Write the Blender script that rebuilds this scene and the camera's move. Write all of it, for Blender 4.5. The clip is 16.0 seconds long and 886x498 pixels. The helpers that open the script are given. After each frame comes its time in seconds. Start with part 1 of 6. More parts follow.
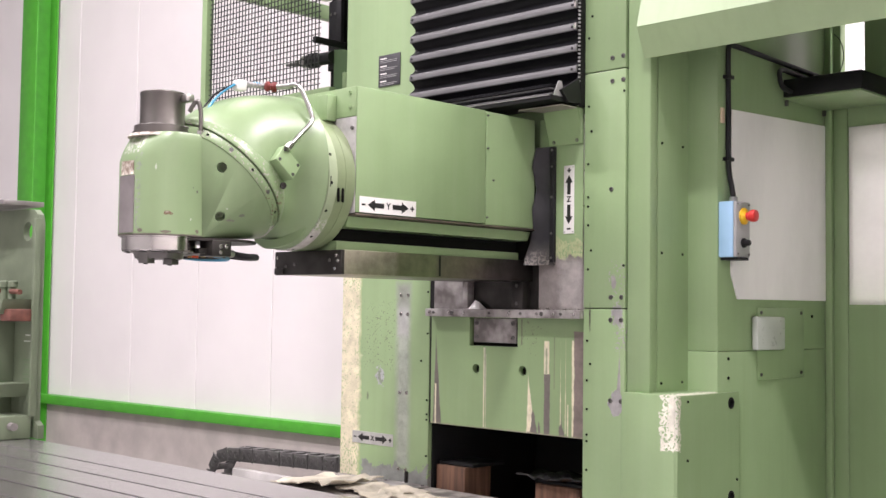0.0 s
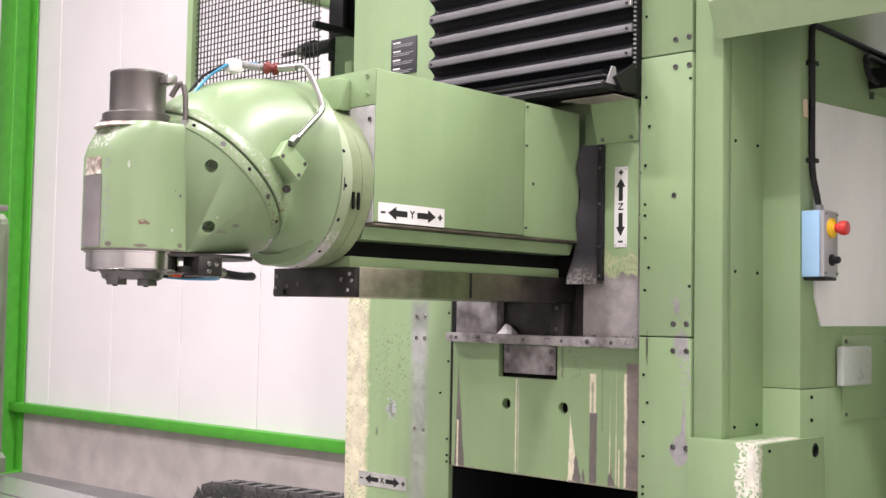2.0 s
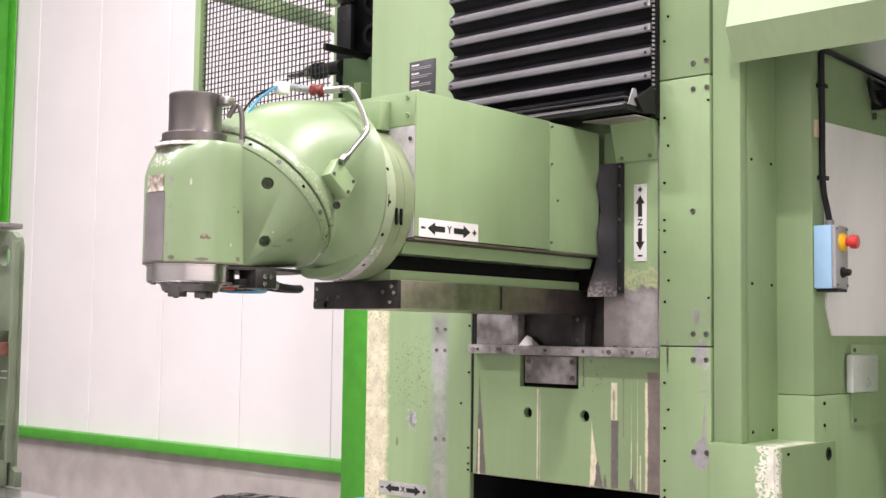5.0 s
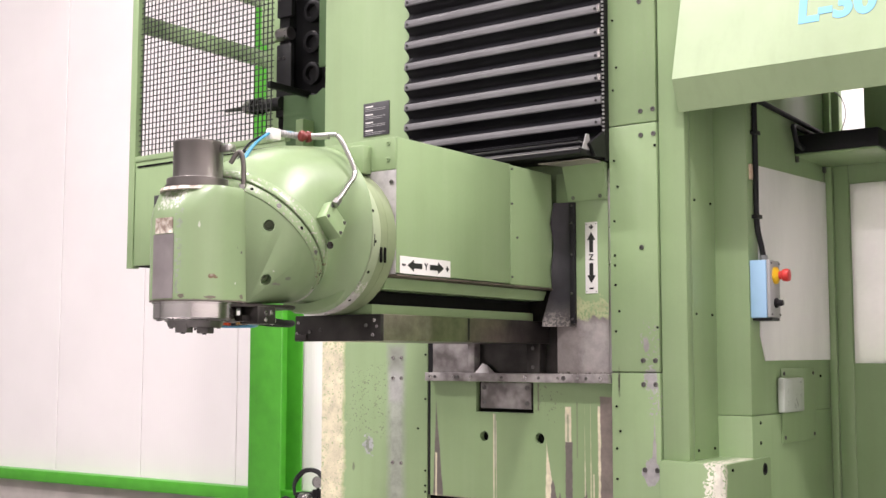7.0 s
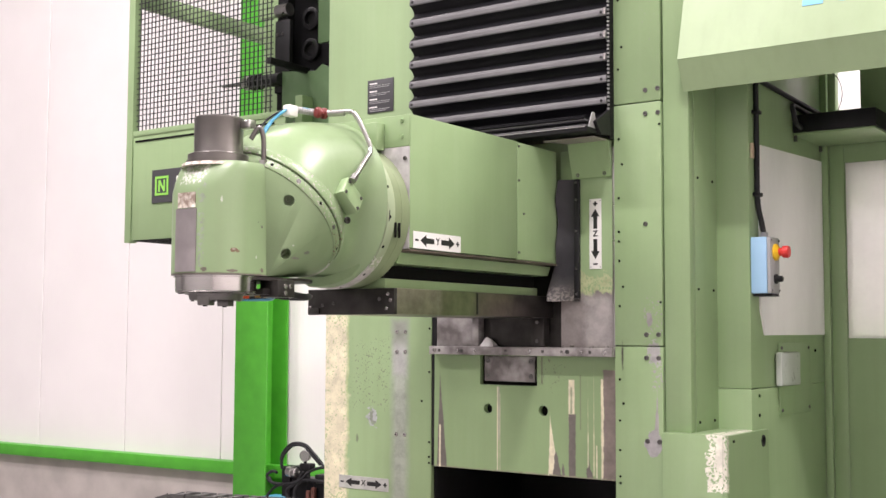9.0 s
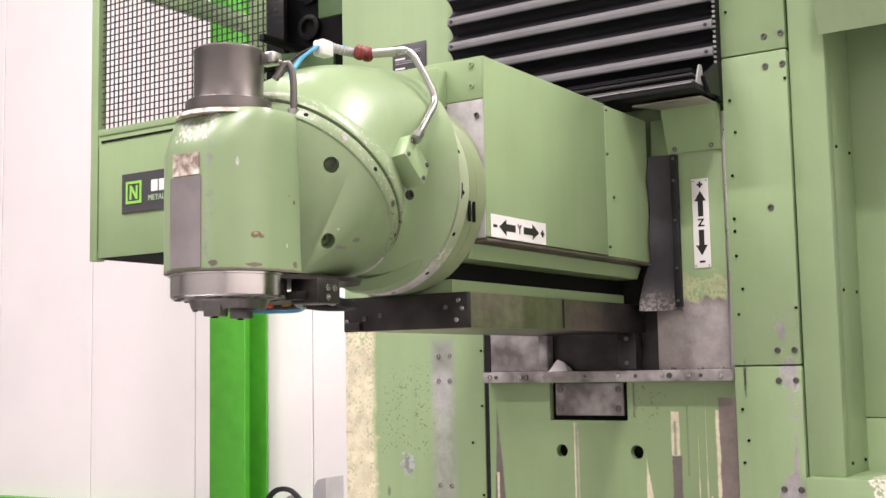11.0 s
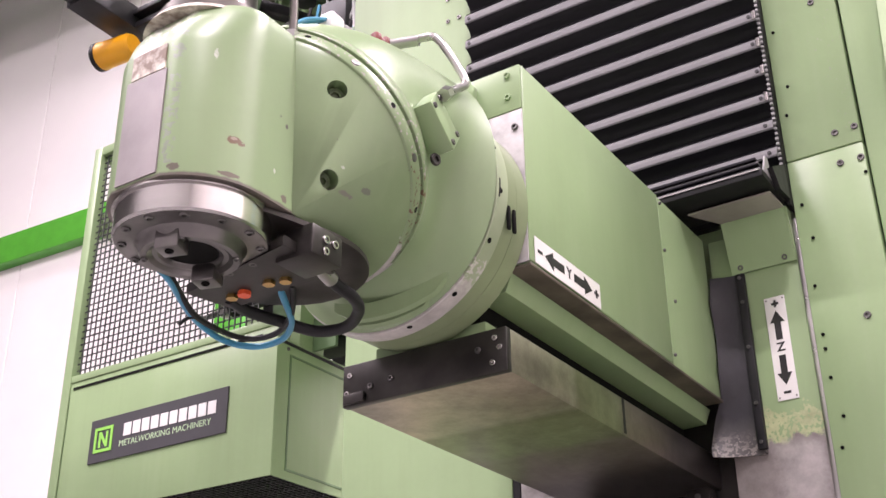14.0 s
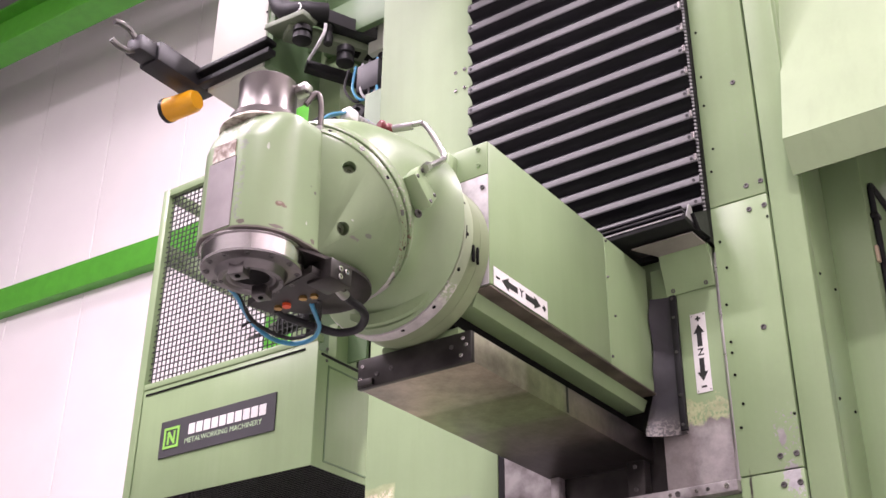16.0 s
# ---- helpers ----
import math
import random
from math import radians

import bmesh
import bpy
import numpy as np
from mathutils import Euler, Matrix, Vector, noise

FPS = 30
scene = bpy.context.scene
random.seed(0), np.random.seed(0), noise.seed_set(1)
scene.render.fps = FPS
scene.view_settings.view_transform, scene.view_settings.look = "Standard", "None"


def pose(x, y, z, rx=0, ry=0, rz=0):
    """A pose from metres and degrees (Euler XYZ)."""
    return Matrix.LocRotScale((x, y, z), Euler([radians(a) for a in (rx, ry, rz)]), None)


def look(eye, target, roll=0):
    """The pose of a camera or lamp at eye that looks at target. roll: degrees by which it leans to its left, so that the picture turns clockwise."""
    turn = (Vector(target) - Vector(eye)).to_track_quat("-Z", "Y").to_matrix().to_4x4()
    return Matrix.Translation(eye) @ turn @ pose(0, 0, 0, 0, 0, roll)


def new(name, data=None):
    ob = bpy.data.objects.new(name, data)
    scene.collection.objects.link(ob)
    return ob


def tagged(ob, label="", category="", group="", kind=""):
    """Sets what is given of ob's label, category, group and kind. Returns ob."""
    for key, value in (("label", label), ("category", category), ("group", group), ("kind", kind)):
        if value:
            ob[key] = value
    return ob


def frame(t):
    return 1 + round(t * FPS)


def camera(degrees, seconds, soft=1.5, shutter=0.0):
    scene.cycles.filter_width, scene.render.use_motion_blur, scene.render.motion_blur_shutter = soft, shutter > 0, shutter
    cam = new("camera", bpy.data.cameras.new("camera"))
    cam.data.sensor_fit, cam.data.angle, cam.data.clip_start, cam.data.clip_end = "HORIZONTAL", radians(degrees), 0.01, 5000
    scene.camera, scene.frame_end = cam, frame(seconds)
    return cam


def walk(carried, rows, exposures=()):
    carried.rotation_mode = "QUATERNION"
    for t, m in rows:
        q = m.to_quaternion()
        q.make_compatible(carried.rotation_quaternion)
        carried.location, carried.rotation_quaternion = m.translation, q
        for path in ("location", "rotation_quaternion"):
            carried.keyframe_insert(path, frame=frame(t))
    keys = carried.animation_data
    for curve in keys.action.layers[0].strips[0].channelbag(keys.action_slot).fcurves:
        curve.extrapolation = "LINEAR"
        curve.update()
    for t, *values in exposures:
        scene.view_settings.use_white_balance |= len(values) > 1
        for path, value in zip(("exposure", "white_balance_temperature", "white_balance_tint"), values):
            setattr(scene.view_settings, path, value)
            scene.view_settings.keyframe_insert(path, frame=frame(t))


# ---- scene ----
cam = camera(41.3, 16.0, soft=1.5)
PATH = [
    (0, (2.392, -3.011, 1.425), (0.993, -1.585, 1.529), 0.76),
    (0.5, (2.386, -3.025, 1.429), (0.978, -1.610, 1.554), 0.98),
    (1, (2.386, -3.033, 1.430), (0.972, -1.625, 1.565), 1.15),
    (1.08, (2.386, -3.033, 1.430), (0.972, -1.625, 1.565), 1.15),
    (1.4, (1.891, -2.669, 1.489), (0.512, -1.225, 1.611), 1.06),
    (1.5, (1.891, -2.669, 1.489), (0.512, -1.225, 1.611), 1.06),
    (2, (1.894, -2.676, 1.489), (0.514, -1.233, 1.598), 1.02),
    (2.05, (1.894, -2.676, 1.489), (0.514, -1.233, 1.598), 1.02),
    (2.42, (2.121, -2.845, 1.462), (0.720, -1.422, 1.569), 0.99),
    (2.5, (2.121, -2.845, 1.462), (0.720, -1.422, 1.569), 0.99),
    (3, (2.121, -2.847, 1.462), (0.717, -1.426, 1.565), 0.92),
    (3.5, (2.107, -2.846, 1.462), (0.704, -1.424, 1.567), 0.96),
    (4, (2.047, -2.861, 1.460), (0.656, -1.428, 1.577), 1.04),
    (4.2, (2.015, -2.868, 1.462), (0.629, -1.430, 1.581), 1.02),
    (6.3, (1.686, -3.040, 1.466), (0.466, -1.466, 1.654), 0.19),
    (6.5, (1.729, -3.095, 1.468), (0.524, -1.511, 1.656), 0.16),
    (7, (1.804, -3.206, 1.480), (0.622, -1.603, 1.664), 0.09),
    (7.5, (1.804, -3.269, 1.480), (0.635, -1.655, 1.655), 0.08),
    (8, (1.795, -3.298, 1.478), (0.635, -1.677, 1.639), 0.03),
    (8.5, (1.794, -3.307, 1.478), (0.639, -1.681, 1.627), 0.08),
    (9, (1.762, -3.311, 1.472), (0.611, -1.682, 1.616), 0.26),
    (9.5, (1.665, -3.291, 1.462), (0.517, -1.660, 1.607), 0.48),
    (9.7, (1.605, -3.254, 1.456), (0.462, -1.620, 1.606), 0.53),
    (11.8, (0.782, -2.391, 1.440), (-0.308, -0.739, 1.729), -1.71),
    (12, (0.725, -2.306, 1.388), (-0.378, -0.677, 1.746), -1.74),
    (12.5, (0.611, -2.188, 1.168), (-0.457, -0.609, 1.775), -0.46),
    (13, (0.615, -2.210, 0.967), (-0.385, -0.673, 1.768), 0.04),
    (13.5, (0.651, -2.231, 0.931), (-0.331, -0.718, 1.796), 0.00),
    (14, (0.665, -2.243, 0.920), (-0.315, -0.743, 1.808), -0.67),
    (14.05, (0.665, -2.243, 0.920), (-0.315, -0.743, 1.808), -0.67),
    (14.38, (0.824, -2.398, 0.806), (-0.179, -0.926, 1.714), -0.47),
    (14.5, (0.824, -2.398, 0.806), (-0.179, -0.926, 1.714), -0.47),
    (15, (0.828, -2.393, 0.799), (-0.170, -0.929, 1.727), -0.72),
    (15.03, (0.828, -2.393, 0.799), (-0.170, -0.929, 1.727), -0.72),
    (15.32, (1.132, -2.704, 0.592), (0.094, -1.269, 1.521), 0.39),
    (15.5, (1.132, -2.704, 0.592), (0.094, -1.269, 1.521), 0.39),
    (16, (1.132, -2.709, 0.591), (0.097, -1.274, 1.524), 0.55),
]
walk(cam, [(t, look(eye, target, roll)) for t, eye, target, roll in PATH],
     [(0, -0.34, 6280, 12), (4.2, -0.28, 6280, 12), (6.3, -0.36, 6420, 11), (9.7, -0.38, 6450, 11), (12, -0.45, 6550, 14), (14, -0.31, 6350, 21), (16, -0.34, 6300, 26)])

# ---- light: unseen lamps under the hall roof, and a weak grey surround ----
world = bpy.data.worlds.new("hall_air")
scene.world = world
world.use_nodes = True
world.node_tree.nodes["Background"].inputs[0].default_value = (0.95, 0.95, 1.0, 1)
world.node_tree.nodes["Background"].inputs[1].default_value = 0.06
ROOF, GROUND = 12.5, -0.95


def unseen_roof_lamp(x, y, sx, sy, watts, colour=(1.0, 0.90, 0.915)):
    data = bpy.data.lights.new("unseen_roof_lamp", "AREA")
    data.shape, data.size, data.size_y, data.energy, data.color = "RECTANGLE", sx, sy, watts, colour
    ob = new("unseen_roof_lamp", data)
    ob.matrix_world = look((x, y, ROOF - 0.5), (x, y, 0))
    return ob


for lx, front, near in ((-9.5, 1250, 760), (-4.4, 1000, 620), (0.7, 150, 150)):
    unseen_roof_lamp(lx, -7.2, 2.8, 0.6, front)
    unseen_roof_lamp(lx, -3.0, 2.8, 0.6, near)
unseen_roof_lamp(-6.0, 3.6, 2.8, 0.6, 350)
# added behind the enclosure to brighten its milky panels
unseen_roof_lamp(1.0, 3.6, 2.8, 0.6, 1700)
unseen_roof_lamp(2.8, -6.0, 1.4, 0.5, 1800)
# added at the right rear, lights the milky panels from behind
unseen_roof_lamp(5.8, 3.6, 2.8, 0.6, 2000)

# ---- materials ----
def mat(name, colour, rough=0.5, metal=0.0, vary=0.12, scale=6.0, bump=0.1, grain=60.0, colour2=None, spec=0.5, stretch=(1, 1, 1), sheen=0.09):
    """Procedural surface: two scales of tone, roughness variation and fine relief."""
    m = bpy.data.materials.new(name)
    m.use_nodes = True
    nt = m.node_tree
    n, l = nt.nodes, nt.links
    b = n["Principled BSDF"]
    co = n.new("ShaderNodeTexCoord")
    mp = n.new("ShaderNodeMapping")
    mp.inputs["Scale"].default_value = stretch
    l.new(co.outputs["Object"], mp.inputs["Vector"])
    big = n.new("ShaderNodeTexNoise")
    big.inputs["Scale"].default_value, big.inputs["Detail"].default_value = scale, 5
    fine = n.new("ShaderNodeTexNoise")
    fine.inputs["Scale"].default_value, fine.inputs["Detail"].default_value = grain, 4
    for t in (big, fine):
        l.new(mp.outputs[0], t.inputs["Vector"])
    mix = n.new("ShaderNodeMix")
    mix.data_type = "RGBA"
    dark = tuple(c * (1 - vary) for c in colour) if colour2 is None else colour2
    lite = tuple(min(1, c * (1 + vary)) for c in colour)
    mix.inputs["A"].default_value, mix.inputs["B"].default_value = (*dark, 1), (*lite, 1)
    ramp = n.new("ShaderNodeMapRange")
    ramp.inputs["From Min"].default_value, ramp.inputs["From Max"].default_value = 0.35, 0.65
    add = n.new("ShaderNodeMath")
    add.operation = "MULTIPLY_ADD"
    add.inputs[1].default_value = 0.12
    l.new(fine.outputs["Fac"], add.inputs[0])
    sub = n.new("ShaderNodeMath")
    sub.operation = "SUBTRACT"
    sub.inputs[1].default_value = 0.06
    l.new(big.outputs["Fac"], sub.inputs[0])
    l.new(sub.outputs[0], add.inputs[2])
    l.new(add.outputs[0], ramp.inputs["Value"])
    l.new(ramp.outputs[0], mix.inputs["Factor"])
    l.new(mix.outputs["Result"], b.inputs["Base Color"])
    rr = n.new("ShaderNodeMapRange")
    rr.inputs["To Min"].default_value, rr.inputs["To Max"].default_value = max(0.02, rough - sheen), min(1, rough + sheen)
    l.new(fine.outputs["Fac"], rr.inputs["Value"])
    l.new(rr.outputs[0], b.inputs["Roughness"])
    b.inputs["Metallic"].default_value = metal
    b.inputs["Specular IOR Level"].default_value = spec
    if bump:
        bp = n.new("ShaderNodeBump")
        bp.inputs["Strength"].default_value, bp.inputs["Distance"].default_value = bump, 0.004
        l.new(fine.outputs["Fac"], bp.inputs["Height"])
        l.new(bp.outputs[0], b.inputs["Normal"])
    return m


GREEN = (0.277, 0.39, 0.202)
# dark green paint; also stands in for shade inside the tool magazine
M_darkgreen_shade = mat("dark_green_paint_and_shade", (0.11, 0.19, 0.085), 0.45, vary=0.1)
M_hallgreen = mat("hall_green_paint", (0.075, 0.36, 0.03), 0.42, vary=0.08, bump=0.03)
M_white = mat("white_wall_panel", (0.80, 0.765, 0.745), 0.45, vary=0.02, bump=0.02, scale=1.0)
M_concrete = mat("concrete_base", (0.47, 0.43, 0.40), 0.85, vary=0.12, scale=2.5, bump=0.3)
M_floor = mat("workshop_floor", (0.20, 0.195, 0.19), 0.55, vary=0.12, scale=1.2, bump=0.1)
M_farwall = mat("grey_far_wall", (0.42, 0.41, 0.405), 0.6, vary=0.06, scale=1.0)
M_ceiling = mat("ceiling_sheet", (0.22, 0.215, 0.21), 0.6, vary=0.04)
M_steel = mat("bright_steel", (0.52, 0.50, 0.49), 0.20, 1.0, vary=0.06, grain=140, bump=0.0, sheen=0.03, stretch=(1, 1, 9))
# steel darkened in colour for the shade on the nose's down-facing side
M_nosesteel = mat("shaded_nose_steel", (0.20, 0.19, 0.185), 0.30, 0.9, vary=0.2, scale=16, grain=60, bump=0.02, sheen=0.04)
M_ground = mat("ground_steel", (0.30, 0.275, 0.225), 0.34, 0.95, vary=0.22, scale=3, grain=24, bump=0.0, sheen=0.04, stretch=(2.5, 0.6, 1))
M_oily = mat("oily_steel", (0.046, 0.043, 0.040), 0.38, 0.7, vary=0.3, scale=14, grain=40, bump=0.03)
# near-black tone for the plate under the head
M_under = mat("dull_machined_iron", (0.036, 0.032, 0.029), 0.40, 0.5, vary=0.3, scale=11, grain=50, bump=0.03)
M_motor = mat("dark_bronze_metal", (0.18, 0.168, 0.158), 0.34, 0.85, vary=0.1, scale=7, grain=60, bump=0.03)
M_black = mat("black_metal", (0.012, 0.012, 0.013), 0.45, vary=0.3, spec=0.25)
M_rubber = mat("black_rubber", (0.018, 0.018, 0.02), 0.55, vary=0.3, bump=0.15, spec=0.3)
M_bellow = mat("bellows_fabric", (0.007, 0.007, 0.009), 0.5, vary=0.25, bump=0.05, spec=0.15)
M_plate = mat("white_plate", (0.78, 0.77, 0.75), 0.35, vary=0.03)
M_ink = mat("black_ink", (0.012, 0.012, 0.012), 0.5, vary=0.1)
M_table = mat("planed_iron_table", (0.43, 0.42, 0.41), 0.25, 0.85, vary=0.08, scale=2, grain=30, stretch=(0.3, 2, 1), bump=0.0, sheen=0.04)
M_wood = mat("weathered_wood", (0.15, 0.08, 0.048), 0.75, vary=0.45, scale=5, grain=30, stretch=(9, 9, 0.7), bump=0.5)
M_blue = mat("pale_blue_enamel", (0.36, 0.58, 0.80), 0.35, vary=0.04)
M_grey = mat("grey_plastic", (0.36, 0.36, 0.36), 0.45, vary=0.06)
M_red = mat("red_plastic", (0.62, 0.035, 0.03), 0.35, vary=0.08)
M_yellow = mat("yellow_plastic", (0.80, 0.50, 0.02), 0.4, vary=0.06)
M_orange = mat("amber_plastic", (0.80, 0.37, 0.005), 0.35, vary=0.08)
M_hose = mat("blue_hose", (0.05, 0.26, 0.42), 0.35, vary=0.12)
M_sheet = mat("milky_panel", (0.92, 0.91, 0.90), 0.4, vary=0.06, scale=3.5, colour2=(0.84, 0.835, 0.82), stretch=(1, 1, 0.45), bump=0.03)
M_sign = mat("dark_grey_sign", (0.055, 0.055, 0.06), 0.45, vary=0.06)
M_lime = mat("lime_print", (0.27, 0.62, 0.10), 0.45, vary=0.03)
M_brass = mat("brass", (0.55, 0.36, 0.13), 0.35, 1.0, vary=0.15)
M_chrome = mat("chrome_tube", (0.46, 0.45, 0.44), 0.3, 1.0, vary=0.06)
M_grille = mat("dark_grille", (0.03, 0.033, 0.03), 0.6, vary=0.2)
M_cyan = mat("light_blue_print", (0.22, 0.55, 0.85), 0.5, vary=0.03)


def ribbed():
    """White coated panel with fine upright ribs."""
    m = mat("ribbed_white_panel", (0.81, 0.78, 0.77), 0.42, vary=0.02, bump=0.0, scale=1.2)
    n, l = m.node_tree.nodes, m.node_tree.links
    co = n.new("ShaderNodeTexCoord")
    w = n.new("ShaderNodeTexWave")
    w.wave_type, w.bands_direction, w.wave_profile = "BANDS", "X", "SIN"
    w.inputs["Scale"].default_value = 9.0
    l.new(co.outputs["Object"], w.inputs["Vector"])
    bp = n.new("ShaderNodeBump")
    bp.inputs["Strength"].default_value, bp.inputs["Distance"].default_value = 0.25, 0.004
    l.new(w.outputs["Fac"], bp.inputs["Height"])
    l.new(bp.outputs[0], n["Principled BSDF"].inputs["Normal"])
    return m


M_ribbed = ribbed()


BARE, CHIP = (0.27, 0.285, 0.265), (0.10, 0.095, 0.08)


def patched(m, org, plane, patches, metal=0.0):
    """Lays worn patches, or bands of tone, over a surface. plane 'x' or 'y': the horizontal axis; org: the thing's
    base.
    patch: (u0, u1, z0, z1, colour, ragged edge in metres, noise scale, speckle threshold, 0 for none, -1 for an oval
    chip, and then perhaps the softness of the edge and, for a streak that narrows upwards, where its tip stands)."""
    n, l = m.node_tree.nodes, m.node_tree.links
    b = n["Principled BSDF"]
    co = n.new("ShaderNodeTexCoord")
    sep = n.new("ShaderNodeSeparateXYZ")
    l.new(co.outputs["Object"], sep.inputs[0])
    k = 0 if plane == "x" else 1

    def math_node(op, a, c):
        q = n.new("ShaderNodeMath")
        q.operation = op
        for i, v in enumerate((a, c)):
            if isinstance(v, (int, float)):
                q.inputs[i].default_value = v
            else:
                l.new(v, q.inputs[i])
        return q.outputs[0]

    for u0, u1, z0, z1, colour, ragged, scale, speck, *fade in patches:
        u, z = sep.outputs[k], sep.outputs[2]
        if speck < 0:
            du = math_node("DIVIDE", math_node("SUBTRACT", u, (u0 + u1) / 2 - org[k]), (u1 - u0) / 2)
            dz = math_node("DIVIDE", math_node("SUBTRACT", z, (z0 + z1) / 2 - org[2]), (z1 - z0) / 2)
            far = math_node("SQRT", math_node("ADD", math_node("MULTIPLY", du, du), math_node("MULTIPLY", dz, dz)), 0)
            d = math_node("MULTIPLY", math_node("SUBTRACT", 1.0, far), min(u1 - u0, z1 - z0) / 2)
        elif len(fade) > 1:
            rise = math_node("DIVIDE", math_node("SUBTRACT", z1 - org[2], z), z1 - z0)
            lean = math_node("ADD", math_node("MULTIPLY", rise, u1 - fade[1]), fade[1] - org[k])
            back = math_node("ADD", math_node("MULTIPLY", rise, u0 - fade[1]), fade[1] - org[k])
            d = math_node("MINIMUM", math_node("MINIMUM", math_node("SUBTRACT", u, back), math_node("SUBTRACT", lean, u)), math_node("SUBTRACT", z, z0 - org[2]))
        else:
            d = math_node("MINIMUM", math_node("MINIMUM", math_node("SUBTRACT", u, u0 - org[k]), math_node("SUBTRACT", u1 - org[k], u)), math_node("MINIMUM", math_node("SUBTRACT", z, z0 - org[2]), math_node("SUBTRACT", z1 - org[2], z)))
        t = n.new("ShaderNodeTexNoise")
        t.inputs["Scale"].default_value, t.inputs["Detail"].default_value, t.inputs["Roughness"].default_value = scale, 8, 0.68
        l.new(co.outputs["Object"], t.inputs["Vector"])
        edge = math_node("ADD", d, math_node("MULTIPLY", math_node("SUBTRACT", t.outputs["Fac"], 0.5), ragged))
        soft = n.new("ShaderNodeMapRange")
        soft.inputs["From Min"].default_value, soft.inputs["From Max"].default_value = -(fade[0] if fade else 0.0015), (fade[0] if fade else 0.0015)
        l.new(edge, soft.inputs["Value"])
        mask = soft.outputs[0]
        if speck > 0:
            t2 = n.new("ShaderNodeTexNoise")
            t2.inputs["Scale"].default_value, t2.inputs["Detail"].default_value = 130, 4
            l.new(co.outputs["Object"], t2.inputs["Vector"])
            mask = math_node("MULTIPLY", mask, math_node("GREATER_THAN", t2.outputs["Fac"], speck))
        mix = n.new("ShaderNodeMix")
        mix.data_type = "RGBA"
        was = b.inputs["Base Color"].links[0].from_socket
        l.new(mask, mix.inputs["Factor"])
        l.new(was, mix.inputs["A"])
        if metal:
            was = b.inputs["Metallic"].links[0].from_socket if b.inputs["Metallic"].links else 0.0
            l.new(math_node("MAXIMUM", was, math_node("MULTIPLY", mask, metal)), b.inputs["Metallic"])
        tone = n.new("ShaderNodeTexNoise")
        tone.inputs["Scale"].default_value, tone.inputs["Detail"].default_value, tone.inputs["Roughness"].default_value = 22, 6, 0.7
        l.new(co.outputs["Object"], tone.inputs["Vector"])
        ramp = n.new("ShaderNodeMapRange")
        ramp.inputs["From Min"].default_value, ramp.inputs["From Max"].default_value = 0.3, 0.7
        ramp.inputs["To Min"].default_value, ramp.inputs["To Max"].default_value = 0.70, 1.15
        l.new(tone.outputs["Fac"], ramp.inputs["Value"])
        tint = n.new("ShaderNodeVectorMath")
        tint.operation = "SCALE"
        tint.inputs[0].default_value = colour
        l.new(ramp.outputs[0], tint.inputs["Scale"])
        l.new(tint.outputs[0], mix.inputs["B"])
        l.new(mix.outputs["Result"], b.inputs["Base Color"])
    return m


def spots(m, org, chips):
    """Small ragged chips in a paint: (place, radius across, radius upright, colour, ragged edge)."""
    n, l = m.node_tree.nodes, m.node_tree.links
    b = n["Principled BSDF"]
    co = n.new("ShaderNodeTexCoord")
    t = n.new("ShaderNodeTexNoise")
    t.inputs["Scale"].default_value, t.inputs["Detail"].default_value, t.inputs["Roughness"].default_value = 110, 6, 0.7
    l.new(co.outputs["Object"], t.inputs["Vector"])
    for p, r, rz, colour, ragged in chips:
        mp = n.new("ShaderNodeMapping")
        mp.vector_type = "TEXTURE"
        mp.inputs["Location"].default_value = [a - c for a, c in zip(p, org)]
        mp.inputs["Scale"].default_value = (r, r, rz)
        l.new(co.outputs["Object"], mp.inputs["Vector"])
        far = n.new("ShaderNodeVectorMath")
        far.operation = "LENGTH"
        l.new(mp.outputs[0], far.inputs[0])
        edge = n.new("ShaderNodeMath")
        edge.operation = "MULTIPLY_ADD"
        edge.inputs[1].default_value = ragged
        l.new(t.outputs["Fac"], edge.inputs[0])
        l.new(far.outputs["Value"], edge.inputs[2])
        ramp = n.new("ShaderNodeMapRange")
        ramp.inputs["From Min"].default_value, ramp.inputs["From Max"].default_value = 0.9 + ragged / 2, 1.05 + ragged / 2
        ramp.inputs["To Min"].default_value, ramp.inputs["To Max"].default_value = 1.0, 0.0
        l.new(edge.outputs[0], ramp.inputs["Value"])
        mix = n.new("ShaderNodeMix")
        mix.data_type = "RGBA"
        was = b.inputs["Base Color"].links[0].from_socket
        l.new(ramp.outputs[0], mix.inputs["Factor"])
        l.new(was, mix.inputs["A"])
        mix.inputs["B"].default_value = (*colour, 1)
        l.new(mix.outputs["Result"], b.inputs["Base Color"])
    return m


